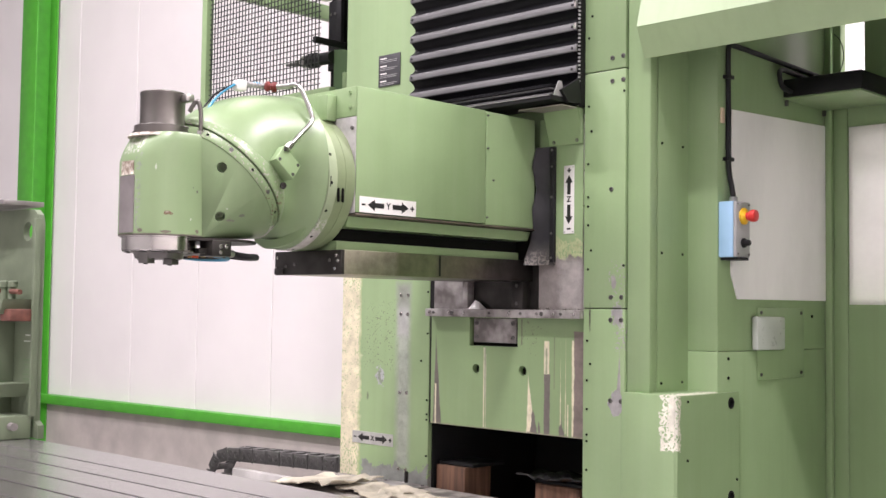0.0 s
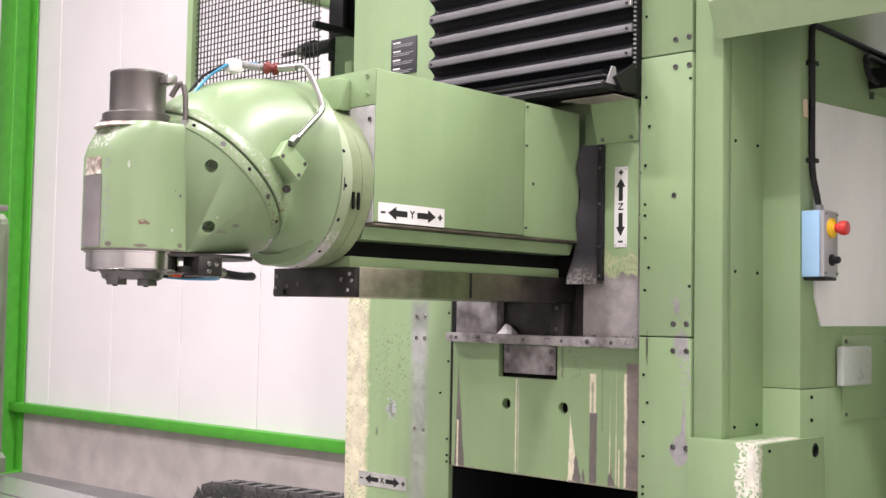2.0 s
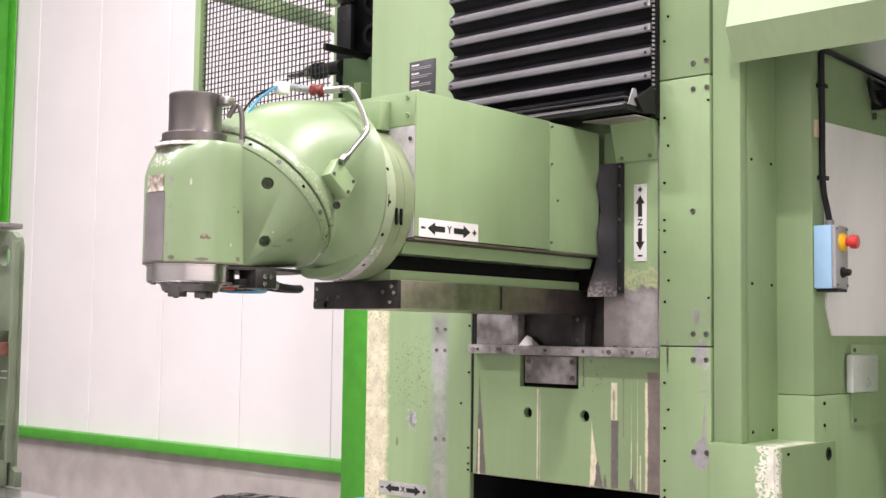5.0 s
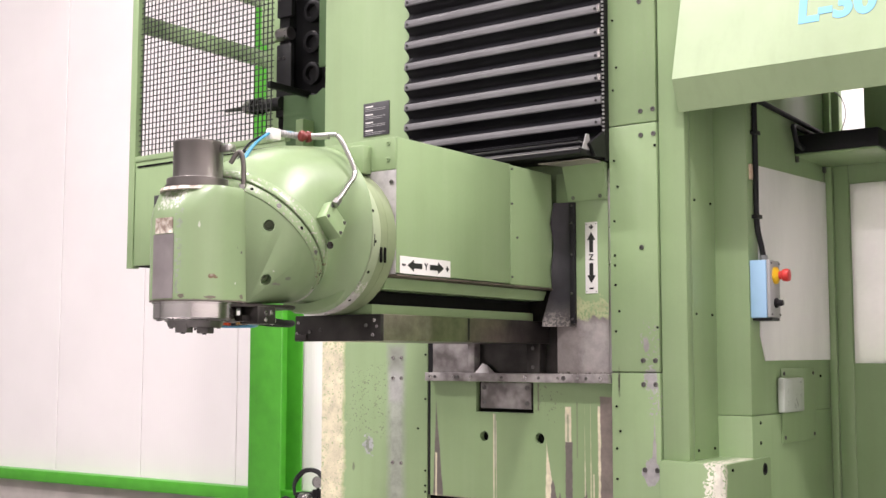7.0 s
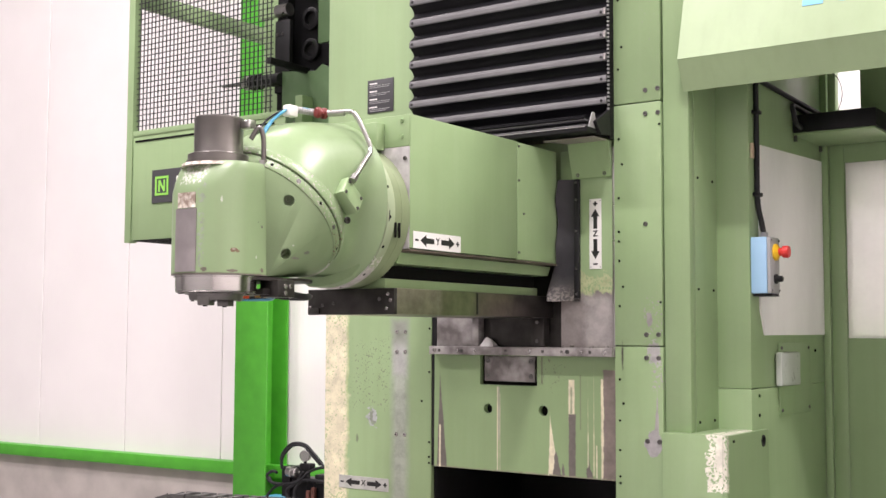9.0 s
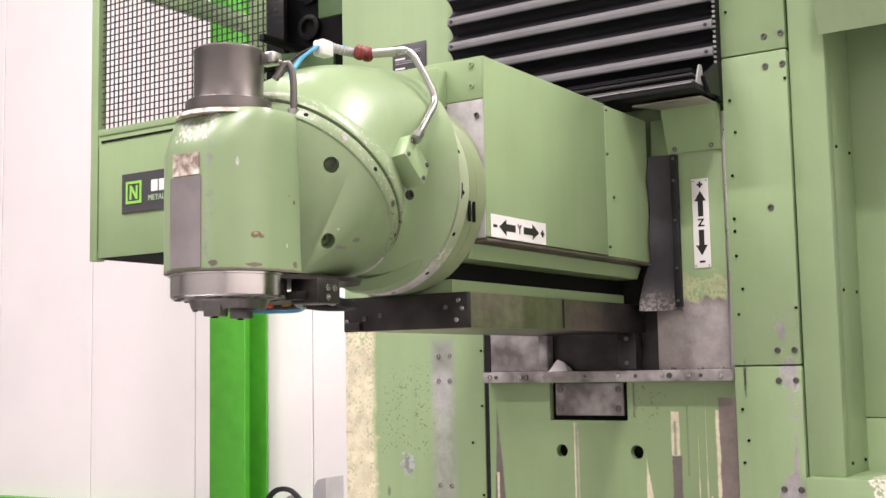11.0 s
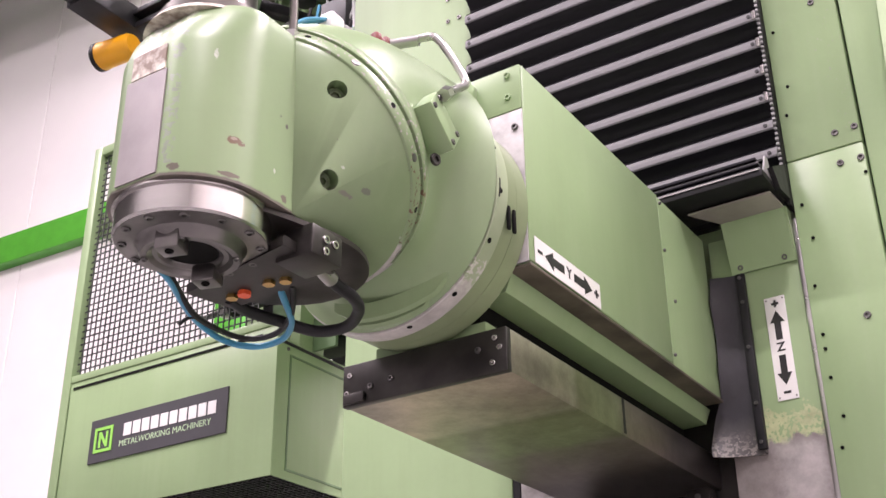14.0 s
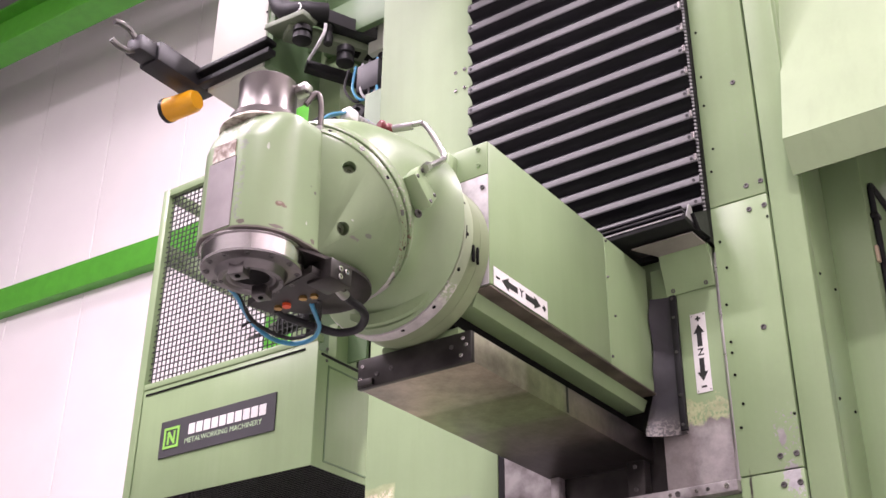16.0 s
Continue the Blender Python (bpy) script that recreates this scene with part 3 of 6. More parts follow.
def tube(bm, pts, r, seg=10, n=8):
    path = smooth_path(pts, n)
    up, rings = None, []
    for i, p in enumerate(path):
        d = (path[min(i + 1, len(path) - 1)] - path[max(i - 1, 0)]).normalized()
        if up is None:
            up = d.orthogonal().normalized()
        up = (up - d * up.dot(d)).normalized()
        side = d.cross(up)
        rings.append([bm.verts.new(p + r * (math.cos(2 * math.pi * k / seg) * up + math.sin(2 * math.pi * k / seg) * side)) for k in range(seg)])
    for a, b in zip(rings, rings[1:]):
        for k in range(seg):
            bm.faces.new((a[k], a[(k + 1) % seg], b[(k + 1) % seg], b[k]))
    bm.faces.new(rings[0][::-1])
    bm.faces.new(rings[-1])
    return bm


def disc_pts(c, normal, r, seg=40, thick=0.0):
    q = Vector(normal).normalized().to_track_quat("Z", "Y").to_matrix()
    out = []
    for h in ((0,) if not thick else (0, thick)):
        for k in range(seg):
            a = 2 * math.pi * k / seg
            out.append(Vector(c) + Vector(normal).normalized() * h + q @ Vector((r * math.cos(a), r * math.sin(a), 0)))
    return out


def carve(ob, bms):
    """Cuts closed shapes (drawn in world metres) out of a part's mesh for good."""
    for bm in bms:
        bmesh.ops.recalc_face_normals(bm, faces=bm.faces)
        me = bpy.data.meshes.new("cut")
        bm.to_mesh(me)
        bm.free()
        tool = bpy.data.objects.new("cut", me)
        tool.matrix_world = WORLD[ob.name].inverted()
        scene.collection.objects.link(tool)
        tmp = bpy.data.objects.new("cut", ob.data)
        scene.collection.objects.link(tmp)
        mod = tmp.modifiers.new("cut", "BOOLEAN")
        mod.operation, mod.object, mod.solver = "DIFFERENCE", tool, "EXACT"
        bpy.context.view_layer.update()
        out = bpy.data.meshes.new_from_object(tmp.evaluated_get(bpy.context.evaluated_depsgraph_get()))
        bpy.data.objects.remove(tmp)
        bpy.data.objects.remove(tool)
        out.set_sharp_from_angle(angle=radians(30))
        ob.data = out
    return ob


def cut_below(bm, z):
    """Cuts a closed body off at a height, closes it, and gives the outline of the cut."""
    res = bmesh.ops.bisect_plane(bm, geom=bm.verts[:] + bm.edges[:] + bm.faces[:], plane_co=(0, 0, z), plane_no=(0, 0, 1), clear_inner=True)
    edges = [e for e in res["geom_cut"] if isinstance(e, bmesh.types.BMEdge)]
    if edges:
        bmesh.ops.holedge_fill(bm, edges=edges)
    return [v.co.copy() for v in res["geom_cut"] if isinstance(v, bmesh.types.BMVert)]


def letters(name, text, size, m, material, parent, depth=0.0006, label="", bold=0.0):
    """Raised lettering, its baseline middle at the pose m."""
    cu = bpy.data.curves.new(name, "FONT")
    cu.body, cu.size, cu.extrude, cu.align_x, cu.align_y, cu.offset = text, size, depth, "CENTER", "CENTER", bold
    tmp = bpy.data.objects.new(name, cu)
    scene.collection.objects.link(tmp)
    bpy.context.view_layer.update()
    me = bpy.data.meshes.new_from_object(tmp.evaluated_get(bpy.context.evaluated_depsgraph_get()))
    bpy.data.objects.remove(tmp)
    bm = B()
    bm.from_mesh(me)
    bmesh.ops.transform(bm, matrix=m, verts=bm.verts)
    return part(name, bm, material, parent, label)

# ---- the hall ----
solid("floor", boxed((-24, -13, GROUND - 0.2), (9, 8.2, GROUND)), M_floor, "grey painted concrete workshop floor", "floor")
# unseen roof and walls: dim greys hold bounced light down, white east wall adds it
solid("ceiling", boxed((-24, -13, ROOF), (9, 8.2, ROOF + 0.2)), M_ceiling, "light grey sheet metal hall ceiling", "ceiling")
solid("wall_south", boxed((-24, -16.2, GROUND), (9, -13, ROOF)), M_farwall, "grey sheet metal hall wall", "wall")
solid("wall_west", boxed((-24.2, -13, GROUND), (-24, 8.2, ROOF)), M_farwall, "grey sheet metal hall wall", "wall")
solid("wall_east", boxed((9, -13, GROUND), (9.2, 8.2, ROOF)), M_white, "unseen white wall that bounces fill light from the right", "wall")

TURN = pose(-7.2, 6.1, 0, 0, 0, 3.2)


def turned(bm):
    bmesh.ops.transform(bm, matrix=TURN, verts=bm.verts)
    return bm


north = solid("wall_north", turned(boxed((-16.2, 0, GROUND), (16, 0.25, -0.05))), M_concrete, "white ribbed panel hall wall on a grey concrete base", "wall")
for i in range(21):
    u = -15.936 + 1.522 * i
    part("panel", turned(boxed((u + 0.005, 0.03, -0.04), (u + 1.517, 0.14, ROOF), 0.006, 1)), M_ribbed, north)
part("backing", turned(boxed((-16.2, 0.14, -0.05), (16, 0.2, ROOF))), M_grey, north)
part("rail", turned(boxed((-16.2, -0.13, -0.066), (16, 0.03, 0.068), 0.006)), M_hallgreen, north, "bright green painted steel base rail")
part("rail", turned(boxed((-16.2, -0.13, 7.30), (16, 0.03, 7.69), 0.006)), M_hallgreen, north, "bright green painted steel girt")


def steel_post(u):
    post = thing("steel_column", (TURN @ Vector((u, -0.17, GROUND))).to_tuple(), "bright green painted steel I-section hall column", "column", "hall columns")
    part("flange", turned(boxed((u - 0.22, -0.36, GROUND), (u + 0.22, -0.338, ROOF), 0.003)), M_hallgreen, post)
    part("web", turned(boxed((u - 0.01, -0.338, GROUND), (u + 0.01, -0.022, ROOF))), M_hallgreen, post)
    part("flange", turned(boxed((u - 0.22, -0.022, GROUND), (u + 0.22, 0.0, ROOF), 0.003)), M_hallgreen, post)
    part("base_plate", turned(boxed((u - 0.24, -0.42, GROUND), (u + 0.24, -0.002, GROUND + 0.025))), M_hallgreen, post)


for u in (0.05, -7.62, -15.3, 7.72):
    steel_post(u)

beam = thing("crane_beam", (TURN @ Vector((0, -1.1, 10.95))).to_tuple(), "bright green painted steel crane runway beam", "beam")
part("bottom_flange", turned(boxed((-16, -1.3, 10.95), (16, -0.9, 10.99))), M_hallgreen, beam)
part("web", turned(boxed((-16, -1.11, 10.99), (16, -1.09, 11.62))), M_hallgreen, beam)
part("top_flange", turned(boxed((-16, -1.3, 11.62), (16, -0.9, 11.66))), M_hallgreen, beam)
for u in (0.05, -7.62, -15.3):
    part("console", turned(boxed((u - 0.12, -0.92, 10.6), (u + 0.12, -0.36, 10.95))), M_hallgreen, beam)

# ---- small shared pieces ----
def plate_with_holes(outline, holes, axis, a, b):
    """A plate pulled from a to b along an axis, with openings cut right through."""
    bm = B()

    def at(u, v, w):
        return {"x": (w, u, v), "y": (u, w, v), "z": (u, v, w)}[axis]

    edges = []
    for loop in (outline, *holes):
        vs = [bm.verts.new(at(u, v, a)) for u, v in loop]
        edges += [bm.edges.new((vs[i], vs[(i + 1) % len(vs)])) for i in range(len(vs))]
    faces = [f for f in bmesh.ops.triangle_fill(bm, edges=edges, use_beauty=True, use_dissolve=False)["geom"] if isinstance(f, bmesh.types.BMFace)]
    made = bmesh.ops.extrude_face_region(bm, geom=faces)["geom"]
    bmesh.ops.translate(bm, vec=at(0, 0, b - a), verts=[v for v in made if isinstance(v, bmesh.types.BMVert)])
    bmesh.ops.recalc_face_normals(bm, faces=bm.faces)
    return bm


def ring_loop(u, v, r, seg=20):
    return [(u + r * math.cos(2 * math.pi * k / seg), v + r * math.sin(2 * math.pi * k / seg)) for k in range(seg)]


def rect_loop(u0, u1, v0, v1):
    return [(u0, v0), (u1, v0), (u1, v1), (u0, v1)]


SCREW = {}


def screw(parent, p, d, r=0.006, material=None, name="screw"):
    """Socket head screw: a low head with a dark hexagon recess."""
    material = material or M_screw
    key = (round(r, 4), material.name, name)
    if key not in SCREW:
        bm = B()
        lathe(bm, (0, 0, -0.002), (0, 0, 1), [(0, r), (0.0035, r), (0.0045, r * 0.88), (0.0045, r * 0.5), (0.0015, r * 0.46)], 12)
        me = bpy.data.meshes.new(name)
        bm.normal_update()
        bm.to_mesh(me)
        bm.free()
        me.materials.append(material)
        SCREW[key] = me
    ob = new(name, SCREW[key])
    ob.parent = parent
    m = Matrix.Translation(p) @ Vector(d).to_track_quat("Z", "Y").to_matrix().to_4x4()
    ob.matrix_local = WORLD[parent.name].inverted() @ m
    return ob


def bore(parent, p, d, r, depth=0.002):
    """A small drilled hole, seen as a dark sunk disc with a rim."""
    return screw(parent, p, d, r, M_hole, "plug")


M_screw = mat("dark_screw", (0.16, 0.155, 0.15), 0.4, 0.8, vary=0.2)
# near-black, gives holes and recesses their shade as a colour
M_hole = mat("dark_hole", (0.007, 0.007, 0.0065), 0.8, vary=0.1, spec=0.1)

# ---- milling machine: column ----
column = thing("machine_column", COL_BASE, "tall light green painted milling machine column with worn edges", "machine column")
part("core", boxed((-1.07, 0.018, 1.022), (0.30, 0.90, 4.6), 0.01), M_green, column)
# inner walls coloured black for the deep shade inside the opening
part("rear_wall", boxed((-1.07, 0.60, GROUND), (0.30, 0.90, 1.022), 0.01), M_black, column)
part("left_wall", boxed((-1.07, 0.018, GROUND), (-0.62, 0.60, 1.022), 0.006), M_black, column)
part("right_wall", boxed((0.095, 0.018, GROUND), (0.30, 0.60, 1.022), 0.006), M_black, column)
part("recess_floor", boxed((-0.62, 0.018, GROUND), (0.095, 0.60, 0.36)), M_oily, column, "dark machine bed inside the opening")
part("left_panel", boxed((-1.105, -0.003, GROUND), (-0.622, 0.018, 4.6), 0.004), M_leftpanel, column, "pale green panel with worn yellow primer edge")
part("joint_strip", boxed((-0.6215, 0.0, 1.022), (-0.6035, 0.0175, 4.6)), M_black, column)
# unseen block, added to shade the top of the left panel
part("shade_block", boxed((-1.105, -0.87, 4.05), (-0.57, -0.004, 4.6), 0.01), M_green, column)
apron = part("apron", plate_with_holes(rect_loop(-0.602, 0.092, 1.022, 1.405), [ring_loop(-0.383, 1.2255, 0.0165), ring_loop(-0.1715, 1.226, 0.0175), rect_loop(-0.4155, -0.194, 1.304, 1.401)], "y", -0.012, 0.010), M_apron, column, "green apron plate with drip stains and two holes")
part("pocket_back", boxed((-0.45, 0.0102, 1.19), (-0.14, 0.0175, 1.41)), M_hole, column)
pocket = part("pocket_plate", boxed((-0.403, -0.004, 1.316), (-0.207, 0.0098, 1.400), 0.003), M_smear, column, "oily bare steel plate in the pocket")
for x in (-0.388, -0.222):
    for z in (1.334, 1.383):
        screw(pocket, (x, -0.005, z), (0, -1, 0), 0.008)
for z0, z1 in ((GROUND, 1.4355), (1.4385, 2.186), (2.189, 4.6)):
    part("edge_strip", boxed((0.095, -0.03, z0), (0.2545, 0.018, z1), 0.003), M_strip, column)
for x, z in ((0.204, 2.224), (0.245, 2.226), (0.204, 2.151), (0.246, 2.151), (0.202, 1.81), (0.202, 1.472), (0.242, 1.472), (0.202, 1.402), (0.242, 1.402), (0.203, 1.152), (0.243, 1.152), (0.204, 2.564), (0.24, 0.78), (0.204, 2.93), (0.24, 3.3)):
    screw(column, (x, -0.031, z), (0, -1, 0), 0.0075)
for x, z in ((0.112, 1.895), (0.112, 1.79), (0.112, 1.76), (0.113, 1.70), (0.125, 1.62), (0.113, 1.56), (0.112, 1.335), (0.124, 1.262), (0.112, 1.21), (0.112, 1.12), (0.112, 1.04), (0.112, 1.02), (0.112, 0.93), (0.124, 2.0), (0.113, 2.08), (0.112, 2.3), (0.124, 2.37), (0.112, 2.52), (0.113, 2.62), (0.112, 2.78), (0.25, 2.115), (0.25, 1.57)):
    bore(column, (x, -0.031, z), (0, -1, 0), 0.0035)
for x, z in ((-0.668, 1.34), (-0.668, 1.10), (-0.668, 1.05), (-0.668, 1.03), (-0.668, 0.90), (-0.70, 1.24), (-0.668, 1.49), (-0.668, 2.46), (-0.668, 2.55)):
    bore(column, (x + 0.038, -0.004, z), (0, -1, 0), 0.0035)
for z in (1.479, 1.409, 1.12, 0.84, 2.947, 3.023, 3.4):
    for x in (-0.772, -0.735):
        screw(column, (x, -0.004, z), (0, -1, 0), 0.007, M_steel)
part("corner_cover", boxed((0.2585, -0.024, 1.18), (0.343, 0.018, 4.6), 0.006), M_green, column)
part("corner_cover", boxed((0.2585, 0.020, 1.18), (0.341, 0.20, 4.6), 0.004), M_green, column)
for y in (0.04, 0.155):
    for z in (1.21, 1.61, 1.95):
        bore(column, (0.342, y, z), (1, 0, 0), 0.004)
part("side_cover", boxed((0.25, 0.188, 1.3074), (0.448, 0.92, 4.6), 0.005), M_green, column)
part("side_cover", boxed((0.25, 0.188, GROUND), (0.448, 0.92, 1.307), 0.004), M_green, column)
for y, z in ((0.25, 1.285), (0.25, 1.225), (0.80, 1.42)):
    bore(column, (0.449, y, z), (1, 0, 0), 0.005)
low = part("lower_box", plate_with_holes(rect_loop(-0.052, 0.295, GROUND, 1.181), [ring_loop(0.248, 1.148, 0.019), ring_loop(0.248, 0.86, 0.019)], "x", 0.449, 0.461), M_lowside, column)
part("box_body", boxed((0.2585, -0.052, GROUND), (0.449, 0.295, 1.183), 0.005), M_lowbox, column, "green lower box with a chipped white edge")
for z in (1.148, 0.86):
    part("socket", lathe(B(), (0.4492, 0.248, z), (1, 0, 0), [(0, 0.019), (0.012, 0.0185), (0.013, 0.017), (0.013, 0.013), (0.003, 0.012)], 20), M_black, low)
for y, z in ((0.0, 1.163), (0.0, 0.99), (0.28, 0.91)):
    bore(low, (0.462, y, z), (1, 0, 0), 0.004)
access = part("access_plate", boxed((0.4485, 0.425, 1.213), (0.4525, 0.737, 1.447), 0.001), M_green, column)
for y in (0.447, 0.715):
    for z in (1.23, 1.431):
        screw(access, (0.453, y, z), (1, 0, 0), 0.006)
pk = thing("document_pocket", (0.453, 0.47, 1.31), "milky plastic document pocket on the green side panel", "pocket")
part("pocket_shell", boxed((0.453, 0.385, 1.31), (0.476, 0.565, 1.418), 0.006), M_pocket, pk)

# ---- saddle ----
saddle = thing("vertical_saddle", SAD_BASE, "green and bare steel saddle plate on the column ways", "saddle")
part("face_plate", boxed((-0.105, -0.0125, 1.405), (0.083, 0.018, 2.06), 0.003), M_saddle, saddle, "green plate worn to bare steel at its foot")
part("face_plate", boxed((-0.60, -0.004, 1.405), (-0.42, 0.018, 1.75), 0.003), M_smear, saddle, "stained bare steel slide plate")
part("gib", boxed((0.084, -0.022, 1.405), (0.0945, 0.018, 2.06), 0.002), M_chrome, saddle, "bright steel edge strip")
# the dark recess is drawn as a near-black plate
part("inner_plate", boxed((-0.42, 0.006, 1.405), (-0.105, 0.018, 1.75)), M_oily, saddle, "black plate in the recess under the ram")
part("stop_block", boxed((-0.436, -0.03, 1.432), (-0.41, 0.005, 1.53), 0.003), M_smear, saddle)
part("stop_block", boxed((-0.205, -0.036, 1.432), (-0.155, 0.005, 1.53), 0.004), M_oily, saddle)
for z in (1.45, 1.51):
    screw(saddle, (-0.18, -0.037, z), (0, -1, 0), 0.006)
part("white_rag", hull(B(), [(-0.408, -0.03, 1.4308), (-0.35, -0.03, 1.4308), (-0.39, -0.012, 1.462), (-0.37, -0.012, 1.455), (-0.408, 0.0, 1.4315), (-0.35, 0.0, 1.4315)]), M_plate, saddle, "scrap of white cloth")
bar = part("clamp_bar", boxed((-0.60, -0.048, 1.403), (0.094, -0.0128, 1.4305), 0.002), M_smear, saddle, "oily steel clamp bar with a row of screws")
for i, x in enumerate((-0.585, -0.565, -0.49, -0.475, -0.42, -0.30, -0.21, -0.16, -0.09, -0.07, -0.02, 0.01, 0.06)):
    screw(bar, (x + 0.008, -0.049, 1.417), (0, -1, 0), 0.005 if i % 3 else 0.0075, M_screw if i % 2 else M_steel)
bracket = part("bracket", prism(B(), [(-0.018, 1.968), (-0.052, 2.078), (-0.048, 2.080), (-0.0135, 1.9695)], "x", -0.058, 0.080), M_green, saddle, "green folded sheet bracket")
part("bracket_wing", prism(B(), [(-0.10, -0.128), (0.078, -0.128), (0.080, -0.052), (-0.058, -0.052)], "z", 2.076, 2.080), M_dullsheet, bracket, "pale bare top flange")
part("bracket_side", prism(B(), [(-0.0127, 1.968), (-0.0127, 2.079), (-0.050, 2.079), (-0.0165, 1.968)], "x", 0.0805, 0.0835), M_green, bracket)
for x in (-0.037, 0.058):
    screw(bracket, (x, -0.0215, 1.979), (0, -1, -0.3), 0.006)
bm = B()
cols = 9
flap_rows = [(-0.103, -0.039, 1.967), (-0.100, -0.039, 1.90), (-0.107, -0.039, 1.83), (-0.10, -0.038, 1.76), (-0.106, -0.038, 1.70), (-0.13, -0.036, 1.66), (-0.135, -0.035, 1.60), (-0.132, -0.034, 1.577)]
grid = []
for x0, x1, z in flap_rows:
    grid.append([(x0 + (x1 - x0) * k / cols, -0.016 - 0.042 * (1 - k / cols) ** 2 * (0.6 + 0.4 * math.sin(z * 37)), z) for k in range(cols + 1)])
front = [[bm.verts.new(p) for p in r] for r in grid]
back = [[bm.verts.new((p[0], p[1] + 0.004, p[2])) for p in r] for r in grid]
for r in range(len(flap_rows) - 1):
    for k in range(cols):
        bm.faces.new((front[r][k], front[r][k + 1], front[r + 1][k + 1], front[r + 1][k]))
        bm.faces.new((back[r][k], back[r + 1][k], back[r + 1][k + 1], back[r][k + 1]))
    bm.faces.new((front[r][0], front[r + 1][0], back[r + 1][0], back[r][0]))
    bm.faces.new((front[r][cols], back[r][cols], back[r + 1][cols], front[r + 1][cols]))
for r in (0, -1):
    for k in range(cols):
        bm.faces.new((front[r][k], front[r][k + 1], back[r][k + 1], back[r][k]))
bmesh.ops.recalc_face_normals(bm, faces=bm.faces)
wiper = part("wiper", bm, M_wiper, saddle, "wavy black rubber wiper flap, dusty at the foot", 60)
strip = part("wiper_strip", boxed((-0.050, -0.026, 1.586), (-0.032, -0.0128, 1.965), 0.002), M_rubber, wiper)
for z in (1.60, 1.68, 1.80, 1.90, 1.955):
    screw(strip, (-0.041, -0.027, z), (0, -1, 0), 0.004)

# ---- ram ----
ram = thing("ram", (-0.297, -0.4, 1.535), "light green sheet covered horizontal ram with steel underside", "machine ram")
part("side_cover", boxed((-0.492, -0.8205, 1.699), (-0.1055, -0.276, 2.060), 0.004), M_green, ram)
rear = part("rear_cover", boxed((-0.492, -0.274, 1.697), (-0.1065, -0.034, 2.058), 0.004), M_green, ram)
for z in (2.045, 1.94, 1.84, 1.72):
    screw(ram, (-0.105, -0.268 if z != 1.84 else -0.24, z), (1, 0, 0), 0.0035)
part("front_plate", boxed((-0.492, -0.8255, 1.973), (-0.1065, -0.821, 2.058), 0.001), M_green, ram)
fp = part("nose_plate", boxed((-0.492, -0.8245, 1.697), (-0.1065, -0.821, 1.972), 0.001), M_nose, ram, "bare grey cast nose face")
for x, z in ((-0.13, 2.043), (-0.13, 2.0)):
    screw(ram, (x, -0.827, z), (0, -1, 0), 0.006, M_green)
screw(fp, (-0.12, -0.8255, 1.94), (0, -1, 0), 0.006)
part("sill", boxed((-0.493, -0.8205, 1.6905), (-0.1045, -0.034, 1.6965), 0.002), M_sill, ram)
part("lower_body", prism(B(), [(-0.142, 1.689), (-0.154, 1.660), (-0.21, 1.658), (-0.384, 1.658), (-0.438, 1.660), (-0.450, 1.689)], "y", -0.815, -0.013), M_green, ram)
# black block that puts the recess's shade into shape and colour
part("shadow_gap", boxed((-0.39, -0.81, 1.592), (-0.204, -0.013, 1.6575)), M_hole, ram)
part("lip", boxed((-0.40, -0.815, 1.5945), (-0.192, -0.013, 1.621), 0.002), M_green, ram)
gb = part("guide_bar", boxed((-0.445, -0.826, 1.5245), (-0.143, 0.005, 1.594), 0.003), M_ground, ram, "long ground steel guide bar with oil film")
part("notch", boxed((-0.1435, -0.445, 1.529), (-0.1424, -0.436, 1.5925)), M_black, gb)
ep = part("end_plate", boxed((-0.446, -0.840, 1.523), (-0.1415, -0.826, 1.593), 0.002), M_oily, ram, "oily dark steel end plate")
for x, z in ((-0.44, 1.585), (-0.445, 1.555), (-0.42, 1.548), (-0.40, 1.56), (-0.17, 1.588), (-0.162, 1.572), (-0.20, 1.575), (-0.175, 1.55), (-0.36, 1.565)):
    screw(ep, (x + 0.009, -0.841, z - 0.011), (0, -1, 0), 0.005, M_steel if x < -0.43 or x > -0.18 else M_screw)
part("clip", boxed((-0.441, -0.846, 1.526), (-0.401, -0.840, 1.542), 0.001), M_oily, ep)

# ---- way cover ----
cover = thing("bellows_cover", (-0.2925, -0.0115, 2.1), "black pleated bellows way cover on the column face", "bellows")
groove = [(-0.0565, 0.000), (-0.045, -0.007), (-0.036, -0.015), (-0.033, -0.022), (-0.036, -0.029), (-0.045, -0.037), (-0.0555, -0.043)]
bm = prism(B(), groove + [(y + 0.003, z) for y, z in reversed(groove)], "x", -0.382, 0.380)
me_fold = bpy.data.meshes.new("fold")
bm.normal_update()
bm.to_mesh(me_fold)
bm.free()
me_fold.materials.append(M_bellow)
for face in me_fold.polygons:
    face.use_smooth = True
me_fold.set_sharp_from_angle(angle=radians(40))
bm = prism(B(), [(-0.0575, 0.0005), (-0.0592, 0.004), (-0.0585, 0.014), (-0.0565, 0.022), (-0.0535, 0.0265), (-0.050, 0.0265), (-0.053, 0.0005)], "x", -0.384, 0.382)
me_lip = bpy.data.meshes.new("fold_lip")
bm.to_mesh(me_lip)
bm.free()
me_lip.materials.append(M_lip)
bm = cyl(B(), (0, -0.0555, 0.012), (0, -0.0608, 0.012), 0.0045, seg=10)
me_rivet = bpy.data.meshes.new("rivet")
bm.to_mesh(me_rivet)
bm.free()
me_rivet.materials.append(M_ink)
# small steel pieces added as glints at the fold ends
bm = B()
